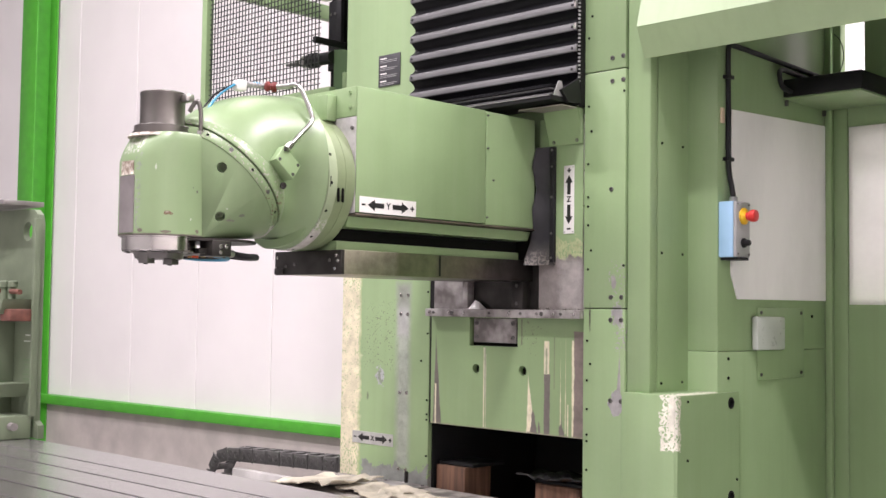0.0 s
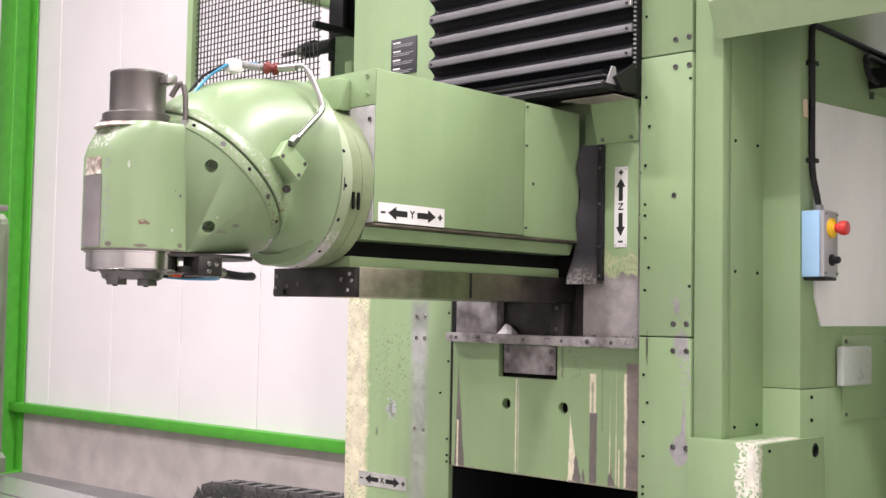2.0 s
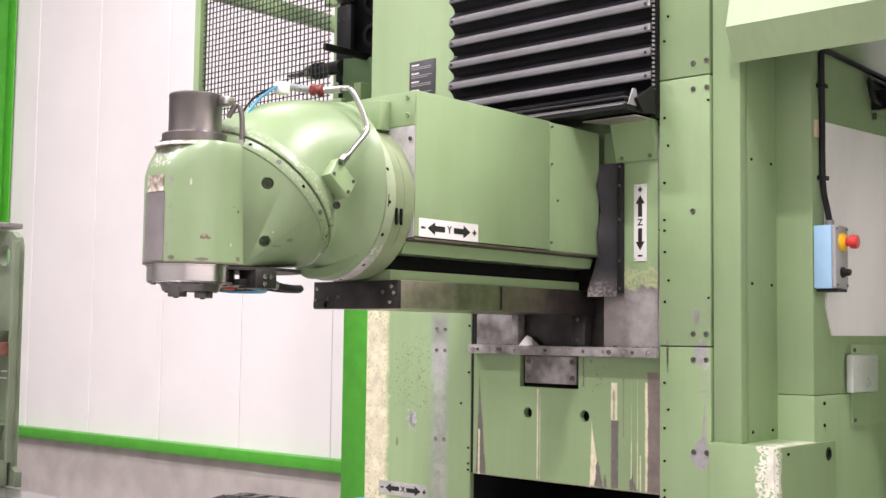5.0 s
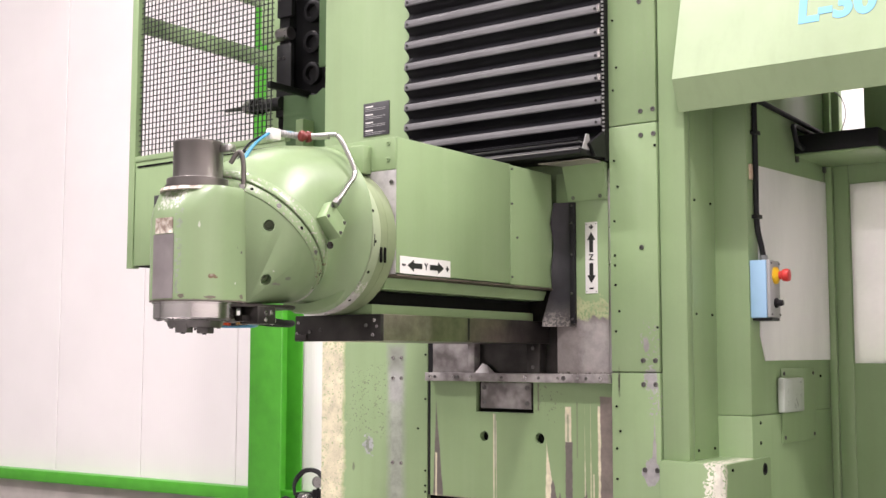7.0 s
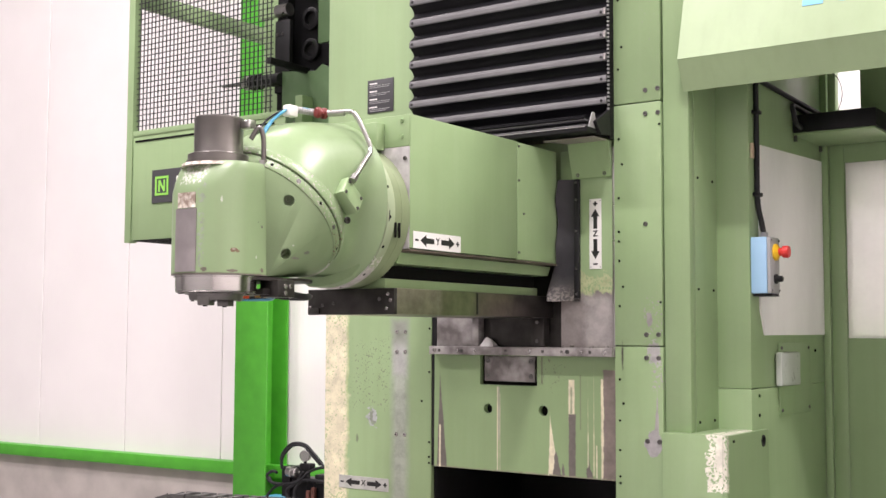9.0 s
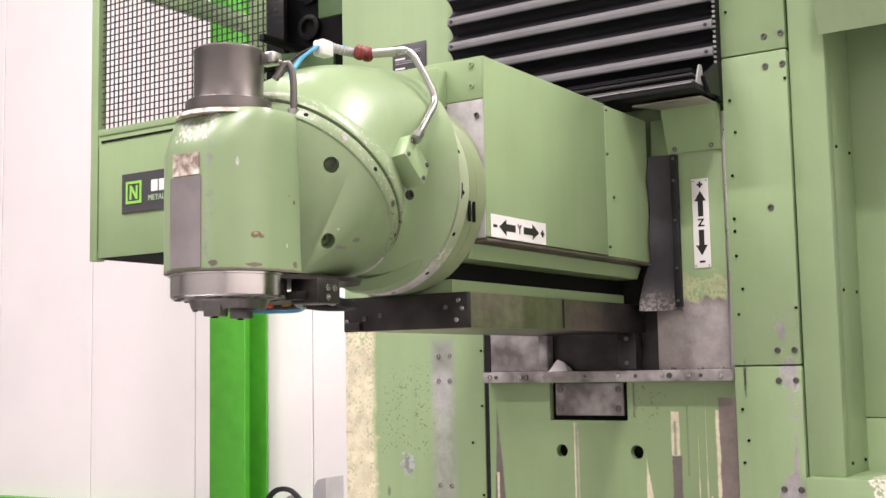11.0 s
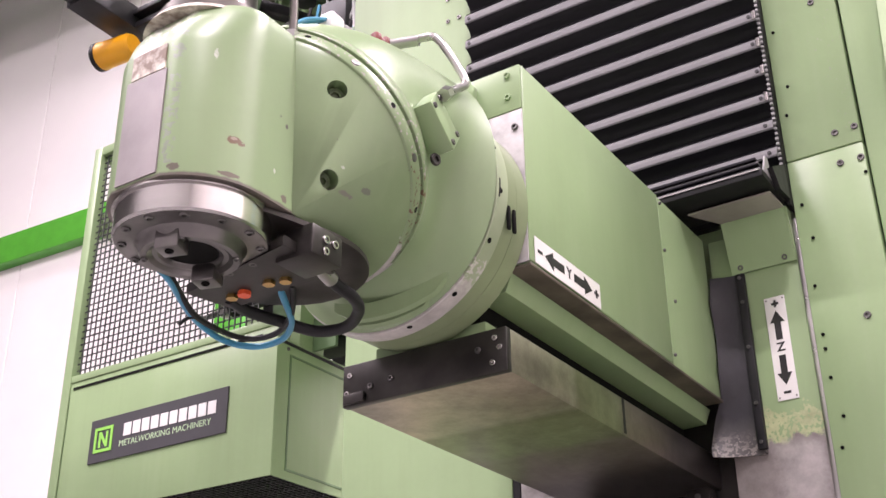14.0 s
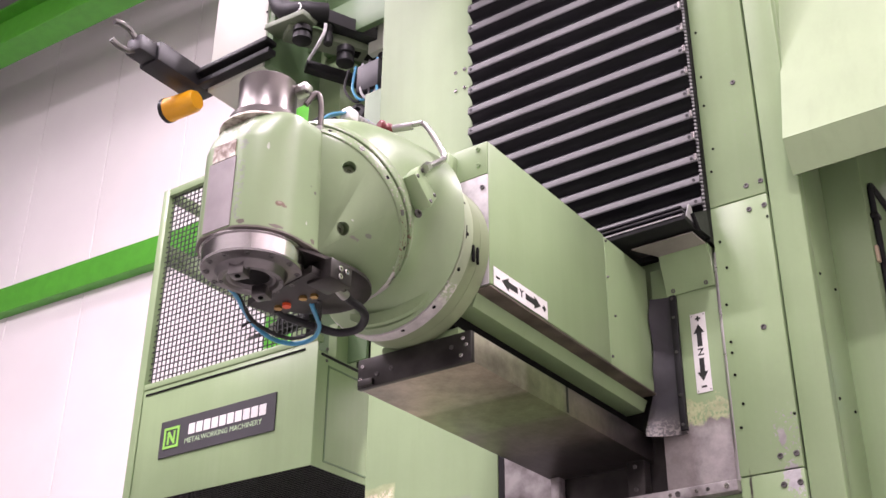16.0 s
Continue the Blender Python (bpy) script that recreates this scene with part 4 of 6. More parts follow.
box(bm, (0.3735, -0.0612, 0.003), (0.3815, -0.0585, 0.0245), 0.001, 1)
me_glint = bpy.data.meshes.new("end_piece")
bm.to_mesh(me_glint)
bm.free()
me_glint.materials.append(M_steel)
for i in range(27):
    fold = new("fold", me_fold)
    fold.parent = cover
    fold.location = (0, 0.0, 0.088 + 0.0665 * i + 0.00085 * i * i)
    fold.scale = (1, 1, 0.96 + 0.0245 * i)
    fold_lip = new("fold_lip", me_lip)
    fold_lip.parent = fold
    if i > 1:
        end_piece = new("end_piece", me_glint)
        end_piece.parent = fold
    for x in (-0.372, 0.366):
        rv = new("rivet", me_rivet)
        rv.parent = fold
        rv.location = (x, 0, 0)
part("backing", boxed((-0.60, -0.004, 2.1), (0.07, 0.0178, 4.6)), M_black, cover)
part("edge_guide", boxed((0.0855, -0.05, 2.08), (0.0945, 0.018, 4.6), 0.002), M_black, cover)
teeth = B()
for i in range(180):
    box(teeth, (0.0865, -0.056, 2.16 + 0.0126 * i), (0.0925, -0.050, 2.1655 + 0.0126 * i))
tagged(part("edge_teeth", teeth, M_grey, cover, "row of small pale edge teeth"), kind="stuff")
for i in range(6):
    z, d = 2.103 + 0.0062 * i, (0.186, 0.180, 0.184, 0.179, 0.183, 0.176)[i]
    part("pressed_fold", boxed((-0.66, -d, z), (0.082 - 0.002 * i, -0.06, z + 0.0042), 0.001), M_bellow if i % 3 else M_lip, cover)
board = part("bottom_board", boxed((-0.66, -0.190, 2.086), (0.086, -0.053, 2.1015), 0.001), M_black, cover)
part("board_edge", boxed((-0.66, -0.1925, 2.0985), (0.080, -0.190, 2.1015)), M_chrome, board, "bright thin edge strip")
part("end_piece", prism(B(), [(-0.175, 2.100), (-0.150, 2.150), (-0.135, 2.150), (-0.120, 2.100)], "x", 0.0815, 0.085), M_grey, board)
part("end_bracket", prism(B(), [(-0.115, 2.085), (-0.150, 2.12), (-0.06, 2.17), (-0.05, 2.09)], "x", 0.0862, 0.097), M_black, cover)

# ---- milling head ----
head = thing("milling_head", (-0.297, -1.2, 1.58), "light green cast universal milling head with vertical spindle", "milling head")
AX, AY = -0.298, -1.333
RZ = 1.791
RC = Vector((AX, -0.912, RZ))
part("neck", lathe(B(), (AX, -0.8255, RZ), (0, -1, 0), [(0, 0.1955), (0.034, 0.1955), (0.0345, 0.1945), (0.036, 0.1945), (0.0365, 0.1965), (0.068, 0.1965)], 80), M_neck, head, "olive green swivel neck")
ring = part("ring", lathe(B(), (AX, -0.894, RZ), (0, -1, 0), [(0, 0.199), (0.0015, 0.201), (0.030, 0.201), (0.0312, 0.1995), (0.0315, 0.194), (0.034, 0.194)], 80), M_ring, head, "pale worn swivel ring with graduations")
for a in (-80, -55, -28, -5, 18, 42, 66, 120, 160, 200, 240):
    d = Vector((math.cos(radians(a)), 0, math.sin(radians(a))))
    part("hole", cyl(B(), RC + d * 0.195 + Vector((0, -0.004, 0)), RC + d * 0.2014 + Vector((0, -0.004, 0)), 0.0044, seg=14), M_hole, ring)
for a in range(-7, 1, 2):
    d = Vector((math.cos(radians(a)), 0, math.sin(radians(a))))
    tick = B()
    box(tick, (-0.0011, -0.0045, -0.0006), (0.0011, 0.0045, 0.0006))
    bmesh.ops.transform(tick, matrix=Matrix.Translation(RC + d * 0.2014 + Vector((0, -0.008, 0))) @ d.to_track_quat("Z", "Y").to_matrix().to_4x4(), verts=tick.verts)
    part("graduation", tick, M_ink, ring)
N45 = Vector((0, -1, -1)).normalized()
U45 = Vector((0, -1, 1)).normalized()
C45 = Vector((AX, -1.158, 1.762))

def goose_neck():
    """Rear casting: round at both ends, a dome above, drawn in along the flanks."""
    bm = B()
    steps, seg = 22, 72
    c0, c1 = Vector((AX, -0.928, RZ + 0.001)), C45 - N45 * 0.020
    loops = []
    for i in range(steps + 1):
        s = i / steps
        tilt = radians(45) * s
        c = c0 * (1 - s) ** 2 + Vector((AX, -1.066, RZ + 0.030)) * 2 * s * (1 - s) + c1 * s * s
        up = Vector((0, -math.sin(tilt), math.cos(tilt)))
        mid = math.sin(math.pi * s)
        loop = []
        for k in range(seg):
            a = 2 * math.pi * k / seg
            high = max(0.0, math.sin(a))
            flank = math.exp(-((math.degrees(math.asin(math.sin(a))) + 22) / 34) ** 2)
            r = 0.1885 + 0.0015 * s + 0.0105 * (1 - s) ** 7 + 0.044 * (1 - s) ** 0.8 * high ** 1.35 - 0.036 * math.sin(math.pi * s ** 0.65) ** 1.5 * flank
            loop.append(bm.verts.new(c + (Vector((1, 0, 0)) * math.cos(a) + up * math.sin(a)) * r))
        loops.append(loop)
    for p, q in zip(loops, loops[1:]):
        for k in range(seg):
            bm.faces.new((p[k], p[(k + 1) % seg], q[(k + 1) % seg], q[k]))
    bm.faces.new(loops[0])
    bm.faces.new(loops[-1][::-1])
    bmesh.ops.recalc_face_normals(bm, faces=bm.faces)
    return bm


body = part("rear_body", goose_neck(), M_casting, head, "light green cast rear body", angle=65)


def arc_rib(y0, y1, r, a0, a1, width, high):
    """A rib bent round the line of the ram, on the belly of the rear body."""
    bm = B()
    rows = []
    n = 18
    for k in range(n + 1):
        a = radians(a0 + (a1 - a0) * k / n)
        c, q = math.cos(a), math.sin(a)
        f = high * min(1.0, 6 * min(k, n - k) / n)
        y = y0 + (y1 - y0) * k / n
        rows.append([bm.verts.new((AX + rr * c, yy, RZ + 0.002 + rr * q)) for rr, yy in ((r - 0.012, y + width / 2), (r + f, y + width / 2), (r + f * 0.8, y - width / 2), (r - 0.012, y - width / 2 - 0.004))])
    for p, q in zip(rows, rows[1:]):
        for k in range(4):
            bm.faces.new((p[k], p[(k + 1) % 4], q[(k + 1) % 4], q[k]))
    bm.faces.new(rows[0])
    bm.faces.new(rows[-1][::-1])
    bmesh.ops.recalc_face_normals(bm, faces=bm.faces)
    return bm


for y0, y1, a0, a1 in ((-0.984, -0.936, -106, -50), (-0.956, -0.930, -108, -60)):
    part("rib", arc_rib(y0, y1, 0.1865, a0, a1, 0.008, 0.014), M_casting, head)
jr = lathe(B(), C45 - N45 * 0.016, N45, [(-0.058, 0.176), (-0.044, 0.1835), (-0.028, 0.1915), (-0.012, 0.1955), (-0.0035, 0.1965), (-0.002, 0.1955), (-0.0015, 0.187), (0.0028, 0.187), (0.0032, 0.1935), (0.0265, 0.1935), (0.0275, 0.1925), (0.0278, 0.188)], 80)
cut_below(jr, 1.6055)
flange_a = part("joint_ring", jr, M_joint, head, "swivel flange with a dark joint", 50)
part("joint_gap", lathe(B(), C45 - N45 * 0.0174, N45, [(0, 0.1885), (0.0042, 0.1885)], 80), M_hole, head)
for k in range(16):
    a = 2 * math.pi * (k + 0.4) / 16
    d = Vector((math.cos(a), 0, 0)) + U45 * math.sin(a)
    part("dowel", cyl(B(), C45 - N45 * 0.002 + d * 0.185, C45 - N45 * 0.002 + d * 0.1942, 0.0062 if k % 2 else 0.0042, seg=14), M_screw if k % 2 else M_hole, flange_a)
R = 0.106
foot = [(AX + R * math.cos(a), AY + R * math.sin(a)) for a in [math.pi + math.pi * k / 32 for k in range(33)] if abs(a - 1.5 * math.pi) > 0.34]
foot += [(AX + R, -1.264), (AX - R, -1.264)]
pts = [(x, y, z) for x, y in foot for z in (1.607, 1.800)]
for z, f, pull in ((1.827, 0.998, 0.010), (1.853, 0.99, 0.026), (1.867, 0.97, 0.036), (1.875, 0.93, 0.044)):
    pts += [(AX + f * (x - AX), y + pull * max(0.0, (AY - y) / R), z) for x, y in foot]
part("front_body", hull(B(), pts), M_housing, head, "light green spindle housing with chips", angle=28)
fl = [(AX + s * (R + 0.002), y, z) for s in (-1, 1) for y, z in ((-1.272, 1.607), (-1.272, 1.825), (-1.232, 1.858))]
fl += [(AX + s * (R + 0.022), -1.250, z) for s in (-1, 1) for z in (1.66, 1.70, 1.75, 1.79)]
fb = hull(B(), disc_pts(C45 + N45 * 0.0115, N45, 0.1895, 72) + disc_pts(C45 + N45 * 0.020, N45, 0.186, 72) + fl)
cut_below(fb, 1.6055)
cheek = part("flare", fb, M_casting, head, angle=42)
facet_y = AY - R * math.cos(0.34)
part("wear_strip", boxed((AX - 0.034, facet_y - 0.0003, 1.613), (AX + 0.034, facet_y + 0.004, 1.760)), M_bare, head, "bare worn metal strip down the housing")
part("torn_sticker", boxed((AX - 0.028, facet_y - 0.0003, 1.762), (AX + 0.030, facet_y + 0.004, 1.798)), M_torn, head, "torn remains of a sticker")
for p, d in (((-0.149, -1.245, 1.788), (0.70, -0.69, -0.18)), ((-0.165, -1.237, 1.662), (0.84, -0.42, -0.35))):
    d = Vector(d).normalized()
    p = Vector(p)
    carve(cheek, [cyl(B(), p - d * 0.026, p + d * 0.03, 0.0135, seg=28)])
    bolt = part("socket_bolt", lathe(B(), p - d * 0.027, d, [(0, 0.0095), (0.007, 0.0095), (0.008, 0.009), (0.008, 0.005), (0.003, 0.0045)], 14), M_grime, head)
    part("socket_floor", cyl(B(), p - d * 0.0262, p - d * 0.0242, 0.0133, seg=28), M_casting, bolt)
under_pts = [(AX + 0.122 * math.cos(a / 16 * math.pi), -1.177 + 0.128 * math.sin(a / 16 * math.pi)) for a in range(32)] + [(AX + x, y) for x, y in ((-0.08, -1.352), (0.08, -1.352), (0.104, -1.272), (-0.104, -1.272))]
part("underside", hull(B(), [(x, y, z) for x, y in under_pts for z in (1.598, 1.6053)]), M_under, head, "near-black machined underside")
sf = part("spindle_flange", lathe(B(), (AX, AY, 1.606), (0, 0, -1), [(0, 0.1), (0.003, 0.1), (0.0035, 0.096), (0.036, 0.096), (0.039, 0.0935)], 72), M_steel, head, "turned bright steel spindle flange with bolt circle")
part("nose_face", lathe(B(), (AX, AY, 1.567), (0, 0, -1), [(0, 0.0933), (0.0006, 0.0925), (0.0012, 0.074), (0.003, 0.068), (0.008, 0.064), (0.016, 0.062), (0.018, 0.060), (0.0175, 0.052), (0.013, 0.046), (0.013, 0.040), (0.010, 0.0352), (0.008, 0.0345)], 72), M_nosesteel, sf, "steel spindle nose, darkened as it faces the floor")
part("taper_bore", lathe(B(), (AX, AY, 1.5585), (0, 0, 1), [(0, 0.0344), (0.001, 0.0344)], 40), M_hole, sf)
for k in range(12):
    a = 2 * math.pi * (k + 0.3) / 12
    screw(sf, (AX + 0.084 * math.cos(a), AY + 0.084 * math.sin(a), 1.5662), (0, 0, -1), 0.006, M_screw)
for k in range(4):
    a = 2 * math.pi * k / 4 + 0.6
    screw(sf, (AX + 0.056 * math.cos(a), AY + 0.056 * math.sin(a), 1.549), (0, 0, -1), 0.0045, M_screw)
for side in (-1, 1):
    key = B()
    box(key, (-0.0145, -0.0155, -0.016), (0.0145, 0.0155, 0.010), 0.002)
    place = Matrix.Translation((AX, AY, 1.552)) @ Matrix.Rotation(-1.257, 4, "Z") @ Matrix.Translation((side * 0.048, 0, 0))
    bmesh.ops.transform(key, matrix=place, verts=key.verts)
    drive = part("drive_key", key, M_nosesteel, sf)
    bore(drive, place @ Vector((0.004, 0, -0.016)), (0, 0, -1), 0.0055)
part("motor_flange", lathe(B(), (AX, AY, 1.87), (0, 0, 1), [(0, 0.076), (0.010, 0.077), (0.0105, 0.0725), (0.026, 0.0725), (0.028, 0.070)], 56), M_motor, head)
part("bare_rim", lathe(B(), (AX, AY, 1.8655), (0, 0, 1), [(0, 0.088), (0.0075, 0.084), (0.0085, 0.076)], 56), M_torn, head, "cream chipped rim under the flange")
mot = part("motor", lathe(B(), (AX, AY, 1.897), (0, 0, 1), [(0, 0.061), (0.004, 0.0585), (0.080, 0.0585), (0.083, 0.0595), (0.088, 0.0595), (0.091, 0.056), (0.0915, 0.042), (0.088, 0.040)], 56), M_motor, head, "dark bronze coloured cylindrical cap")
part("connector", boxed((AX + 0.045, AY + 0.018, 1.96), (AX + 0.082, AY + 0.045, 1.981), 0.005), M_chrome, mot)
el = part("bent_tube", tube(B(), [(AX + 0.072, AY + 0.035, 1.935), (AX + 0.088, AY + 0.047, 1.963), (AX + 0.095, AY + 0.055, 1.935), (AX + 0.094, AY + 0.057, 1.86), (AX + 0.092, AY + 0.058, 1.86)], 0.0060, 12), M_motor, mot)
part("gland", cyl(B(), (AX + 0.092, AY + 0.058, 1.858), (AX + 0.092, AY + 0.058, 1.885), 0.0105, seg=6), M_chrome, head)
part("lifting_lug", boxed((-0.235, -0.862, 1.965), (-0.188, -0.826, 2.040), 0.003), M_green, head)
# supply fittings on top of the rear body
part("white_connector", boxed((AX + 0.002, -1.115, 2.026), (AX + 0.028, -1.083, 2.056), 0.004), M_plate, head)
for k, (m, r, dx) in enumerate(((M_hose, 0.0032, 0.0), (M_hose, 0.0030, 0.011), (M_black, 0.0030, -0.010))):
    part("supply_hose", tube(B(), [(AX + 0.03 + dx, -1.27, 1.897), (AX + 0.02 + dx, -1.225, 1.94 + 0.004 * k), (AX + 0.01 + dx, -1.17, 2.0 + 0.004 * k), (AX + 0.01 + dx * 0.5, -1.115, 2.042)], r), m, head)
part("supply_hose", tube(B(), [(AX + 0.01, -1.083, 2.044), (AX + 0.02, -1.05, 2.052), (AX + 0.022, -1.01, 2.048)], 0.006), M_hose, head)
part("spring_hose", lathe(B(), (AX + 0.015, -1.083, 2.048), (0.12, 1, 0.02), [(0.0045 * k, 0.0095 if k % 2 else 0.0075) for k in range(16)], 14), M_grey, head, "grey coiled hose")
red = part("red_clamp", lathe(B(), (AX + 0.04, -1.03, 2.046), (0.25, 0.97, 0), [(0, 0.010), (0.003, 0.0145), (0.009, 0.015), (0.012, 0.010), (0.020, 0.010), (0.023, 0.015), (0.031, 0.0145), (0.034, 0.010)], 20), M_darkred, head, "red hose clamp")
part("coupling", cyl(B(), (AX + 0.045, -1.005, 2.046), (AX + 0.10, -0.985, 2.046), 0.009, seg=14), M_chrome, red)
part("chrome_pipe", tube(B(), [(AX + 0.09, -0.988, 2.046), (-0.188, -0.984, 2.048), (-0.164, -0.980, 2.036), (-0.130, -0.970, 1.968), (-0.120, -0.974, 1.938), (-0.106, -1.02, 1.899), (-0.091, -1.072, 1.856)], 0.0065, 14, 6), M_chrome, head, "bent bright steel coolant pipe")
blk = B()
box(blk, (-0.018, -0.038, -0.027), (0.018, 0.038, 0.027), 0.002)
m = Matrix.Translation((-0.112, -1.072, 1.812)) @ Matrix.Rotation(radians(-40), 4, "X") @ Matrix.Rotation(radians(-12), 4, "Y")
bmesh.ops.transform(blk, matrix=m, verts=blk.verts)
block = part("manifold_block", blk, M_green, head, "green pipe block")
for y, z in ((-0.029, 0.018), (0.029, 0.018), (-0.029, -0.018), (0.029, -0.018)):
    screw(block, m @ Vector((0.0185, y, z)), m.to_3x3() @ Vector((1, 0, 0)), 0.0045)
part("nut", cyl(B(), (-0.091, -1.080, 1.849), (-0.0925, -1.066, 1.863), 0.0105, seg=6), M_chrome, head)
screw(body, (-0.108, -1.076, 1.752), (1, -0.25, -0.1), 0.009, M_oily)
screw(body, (-0.22, -1.145, 1.955), (0.3, -0.3, 1), 0.006)
for dy in (0.0, 0.016):
    part("slot", boxed((-0.106, -0.890 + dy, 1.722), (-0.1005, -0.883 + dy, 1.762), 0.002), M_hole, head)
# oil and air block under the head
under = part("air_block", boxed((-0.235, -1.251, 1.558), (-0.175, -1.191, 1.6), 0.003), M_oily, head, "oily steel air block with brass fittings")
part("block_foot", prism(B(), [(-0.40, -1.238), (-0.20, -1.276), (-0.20, -1.176), (-0.385, -1.166)], "z", 1.564, 1.578), M_oily, under)
for y, z in ((-1.226, 1.584), (-1.208, 1.584), (-1.226, 1.568)):
    screw(under, (-0.174, y, z), (1, 0, 0), 0.006, M_steel)
for x, y in ((-0.355, -1.198), (-0.285, -1.204), (-0.262, -1.198)):
    part("brass_fitting", cyl(B(), (x, y, 1.566), (x, y, 1.559), 0.0085, seg=6), M_brass, under)
part("red_fitting", cyl(B(), (-0.333, -1.198, 1.566), (-0.333, -1.198, 1.558), 0.009, seg=10), M_redfit, under)
part("blue_hose", tube(B(), [(-0.375, -1.316, 1.566), (-0.392, -1.276, 1.566), (-0.447, -1.179, 1.564), (-0.468, -1.097, 1.561), (-0.449, -1.049, 1.561), (-0.397, -1.047, 1.561), (-0.347, -1.085, 1.563), (-0.305, -1.151, 1.564), (-0.29, -1.181, 1.571)], 0.0048), M_hose, under)
part("black_hose", tube(B(), [(-0.37, -1.321, 1.566), (-0.386, -1.281, 1.569), (-0.438, -1.186, 1.563), (-0.455, -1.106, 1.566), (-0.44, -1.064, 1.566), (-0.395, -1.061, 1.566), (-0.335, -1.101, 1.564), (-0.285, -1.156, 1.57), (-0.27, -1.176, 1.566)], 0.0042), M_rubber, under)
part("black_hose", tube(B(), [(-0.215, -1.181, 1.572), (-0.222, -1.141, 1.566), (-0.225, -1.101, 1.563), (-0.25, -1.058, 1.565), (-0.296, -1.026, 1.564), (-0.344, -1.033, 1.566), (-0.367, -1.076, 1.57), (-0.376, -1.146, 1.566), (-0.37, -1.186, 1.568)], 0.0085, 12), M_rubber, under)
part("hose_end", cyl(B(), (-0.212, -1.198, 1.573), (-0.22, -1.156, 1.568), 0.0105, seg=12), M_chrome, under)
part("cable_tie", tube(B(), [(-0.44, -1.176, 1.562), (-0.448, -1.186, 1.558), (-0.456, -1.194, 1.548)], 0.0028, 8), M_black, under)

# ---- axis plates and signs ----
def arrow(bm, u, v0, v1, w):
    """Flat arrow along v, drawn in a plate's own plane (u across, v along)."""
    s = 1 if v1 > v0 else -1
    neck = v1 - s * w * 1.05
    pts = [(u - w * 0.28, v0), (u + w * 0.28, v0), (u + w * 0.28, neck), (u + w * 0.62, neck), (u, v1), (u - w * 0.62, neck), (u - w * 0.28, neck)]
    return prism(bm, pts, "z", 0.0012, 0.0018)


def axis_plate(letter, length, width, m, label, face=M_plate):
    """White plate with two arrows, a letter, plus and minus; its long side runs along local y."""
    ob = thing("axis_plate", m.translation.to_tuple(), label, "sign plate", "axis direction plates")
    WORLD[ob.name] = m
    ob.matrix_world = m
    keep = WORLD[ob.name]

    def put(name, bm, material, lab=""):
        p = link(name, bm, material)
        p.parent = ob
        WORLD[p.name] = keep
        return tagged(p, lab)

    put("plate", boxed((-width / 2, -length / 2, 0), (width / 2, length / 2, 0.0012), 0.0005, 1), face)
    put("arrow", arrow(B(), 0, length * 0.075, length * 0.36, width * 0.56), M_ink)
    put("arrow", arrow(B(), 0, -length * 0.075, -length * 0.36, width * 0.56), M_ink)
    plus = prism(B(), [(-0.0075, -0.0026), (-0.0026, -0.0026), (-0.0026, -0.0075), (0.0026, -0.0075), (0.0026, -0.0026), (0.0075, -0.0026), (0.0075, 0.0026), (0.0026, 0.0026), (0.0026, 0.0075), (-0.0026, 0.0075), (-0.0026, 0.0026), (-0.0075, 0.0026)], "z", 0.0012, 0.0018)
    bmesh.ops.translate(plus, vec=(0, length * 0.43, 0), verts=plus.verts)
    put("plus_mark", plus, M_ink)
    return ob, put


# upright plate on the saddle; its own y runs up
ob, put = axis_plate("Z", 0.222, 0.043, Matrix.Translation((0.0215, -0.0135, 1.789)) @ Matrix(((1, 0, 0, 0), (0, 0, -1, 0), (0, 1, 0, 0), (0, 0, 0, 1))), "white plate with black arrows and the letter Z")
put("minus_mark", boxed((-0.0075, -0.222 * 0.43 - 0.0026, 0.0012), (0.0075, -0.222 * 0.43 + 0.0026, 0.0018)), M_ink)
letters("letter", "Z", 0.026, WORLD[ob.name] @ Matrix.Translation((0, 0, 0.0014)), M_ink, ob, 0.0004, bold=0.0006)
for u in (-0.017, 0.017):
    for v in (-0.105, 0.105):
        put("pin", cyl(B(), (u, v, 0.001), (u, v, 0.0022), 0.0018, seg=8), M_screw)
# lying plate on the ram's side; its own y runs back along the ram
YM = Matrix.Translation((-0.1045, -0.696, 1.7225)) @ Matrix(((0, 0, 1, 0), (0, 1, 0, 0), (-1, 0, 0, 0), (0, 0, 0, 1)))
ob, put = axis_plate("Y", 0.224, 0.046, YM, "white plate with black arrows and the letter Y")
put("minus_mark", boxed((-0.0026, -0.224 * 0.43 - 0.0075, 0.0012), (0.0026, -0.224 * 0.43 + 0.0075, 0.0018)), M_ink)
letters("letter", "Y", 0.026, YM @ Matrix.Translation((0, 0, 0.0014)) @ Matrix.Rotation(radians(90), 4, "Z"), M_ink, ob, 0.0004, bold=0.0006)
# worn plate low on the column; its own y runs along the table
XM = Matrix.Translation((-0.9175, -0.0035, 0.939)) @ Matrix(((0, 1, 0, 0), (0, 0, -1, 0), (-1, 0, 0, 0), (0, 0, 0, 1)))
ob, put = axis_plate("X", 0.228, 0.046, XM, "greyed plate with black arrows and the letter X", M_greyplate)
put("minus_mark", boxed((-0.0026, -0.228 * 0.43 - 0.0075, 0.0012), (0.0026, -0.228 * 0.43 + 0.0075, 0.0018)), M_ink)
letters("letter", "X", 0.026, XM @ Matrix.Translation((0, 0, 0.0014)) @ Matrix.Rotation(radians(90), 4, "Z"), M_ink, ob, 0.0004, bold=0.0006)

wp = thing("warning_plate", (-0.854, -0.003, 2.27), "small black plate with rows of white lettering", "sign plate")
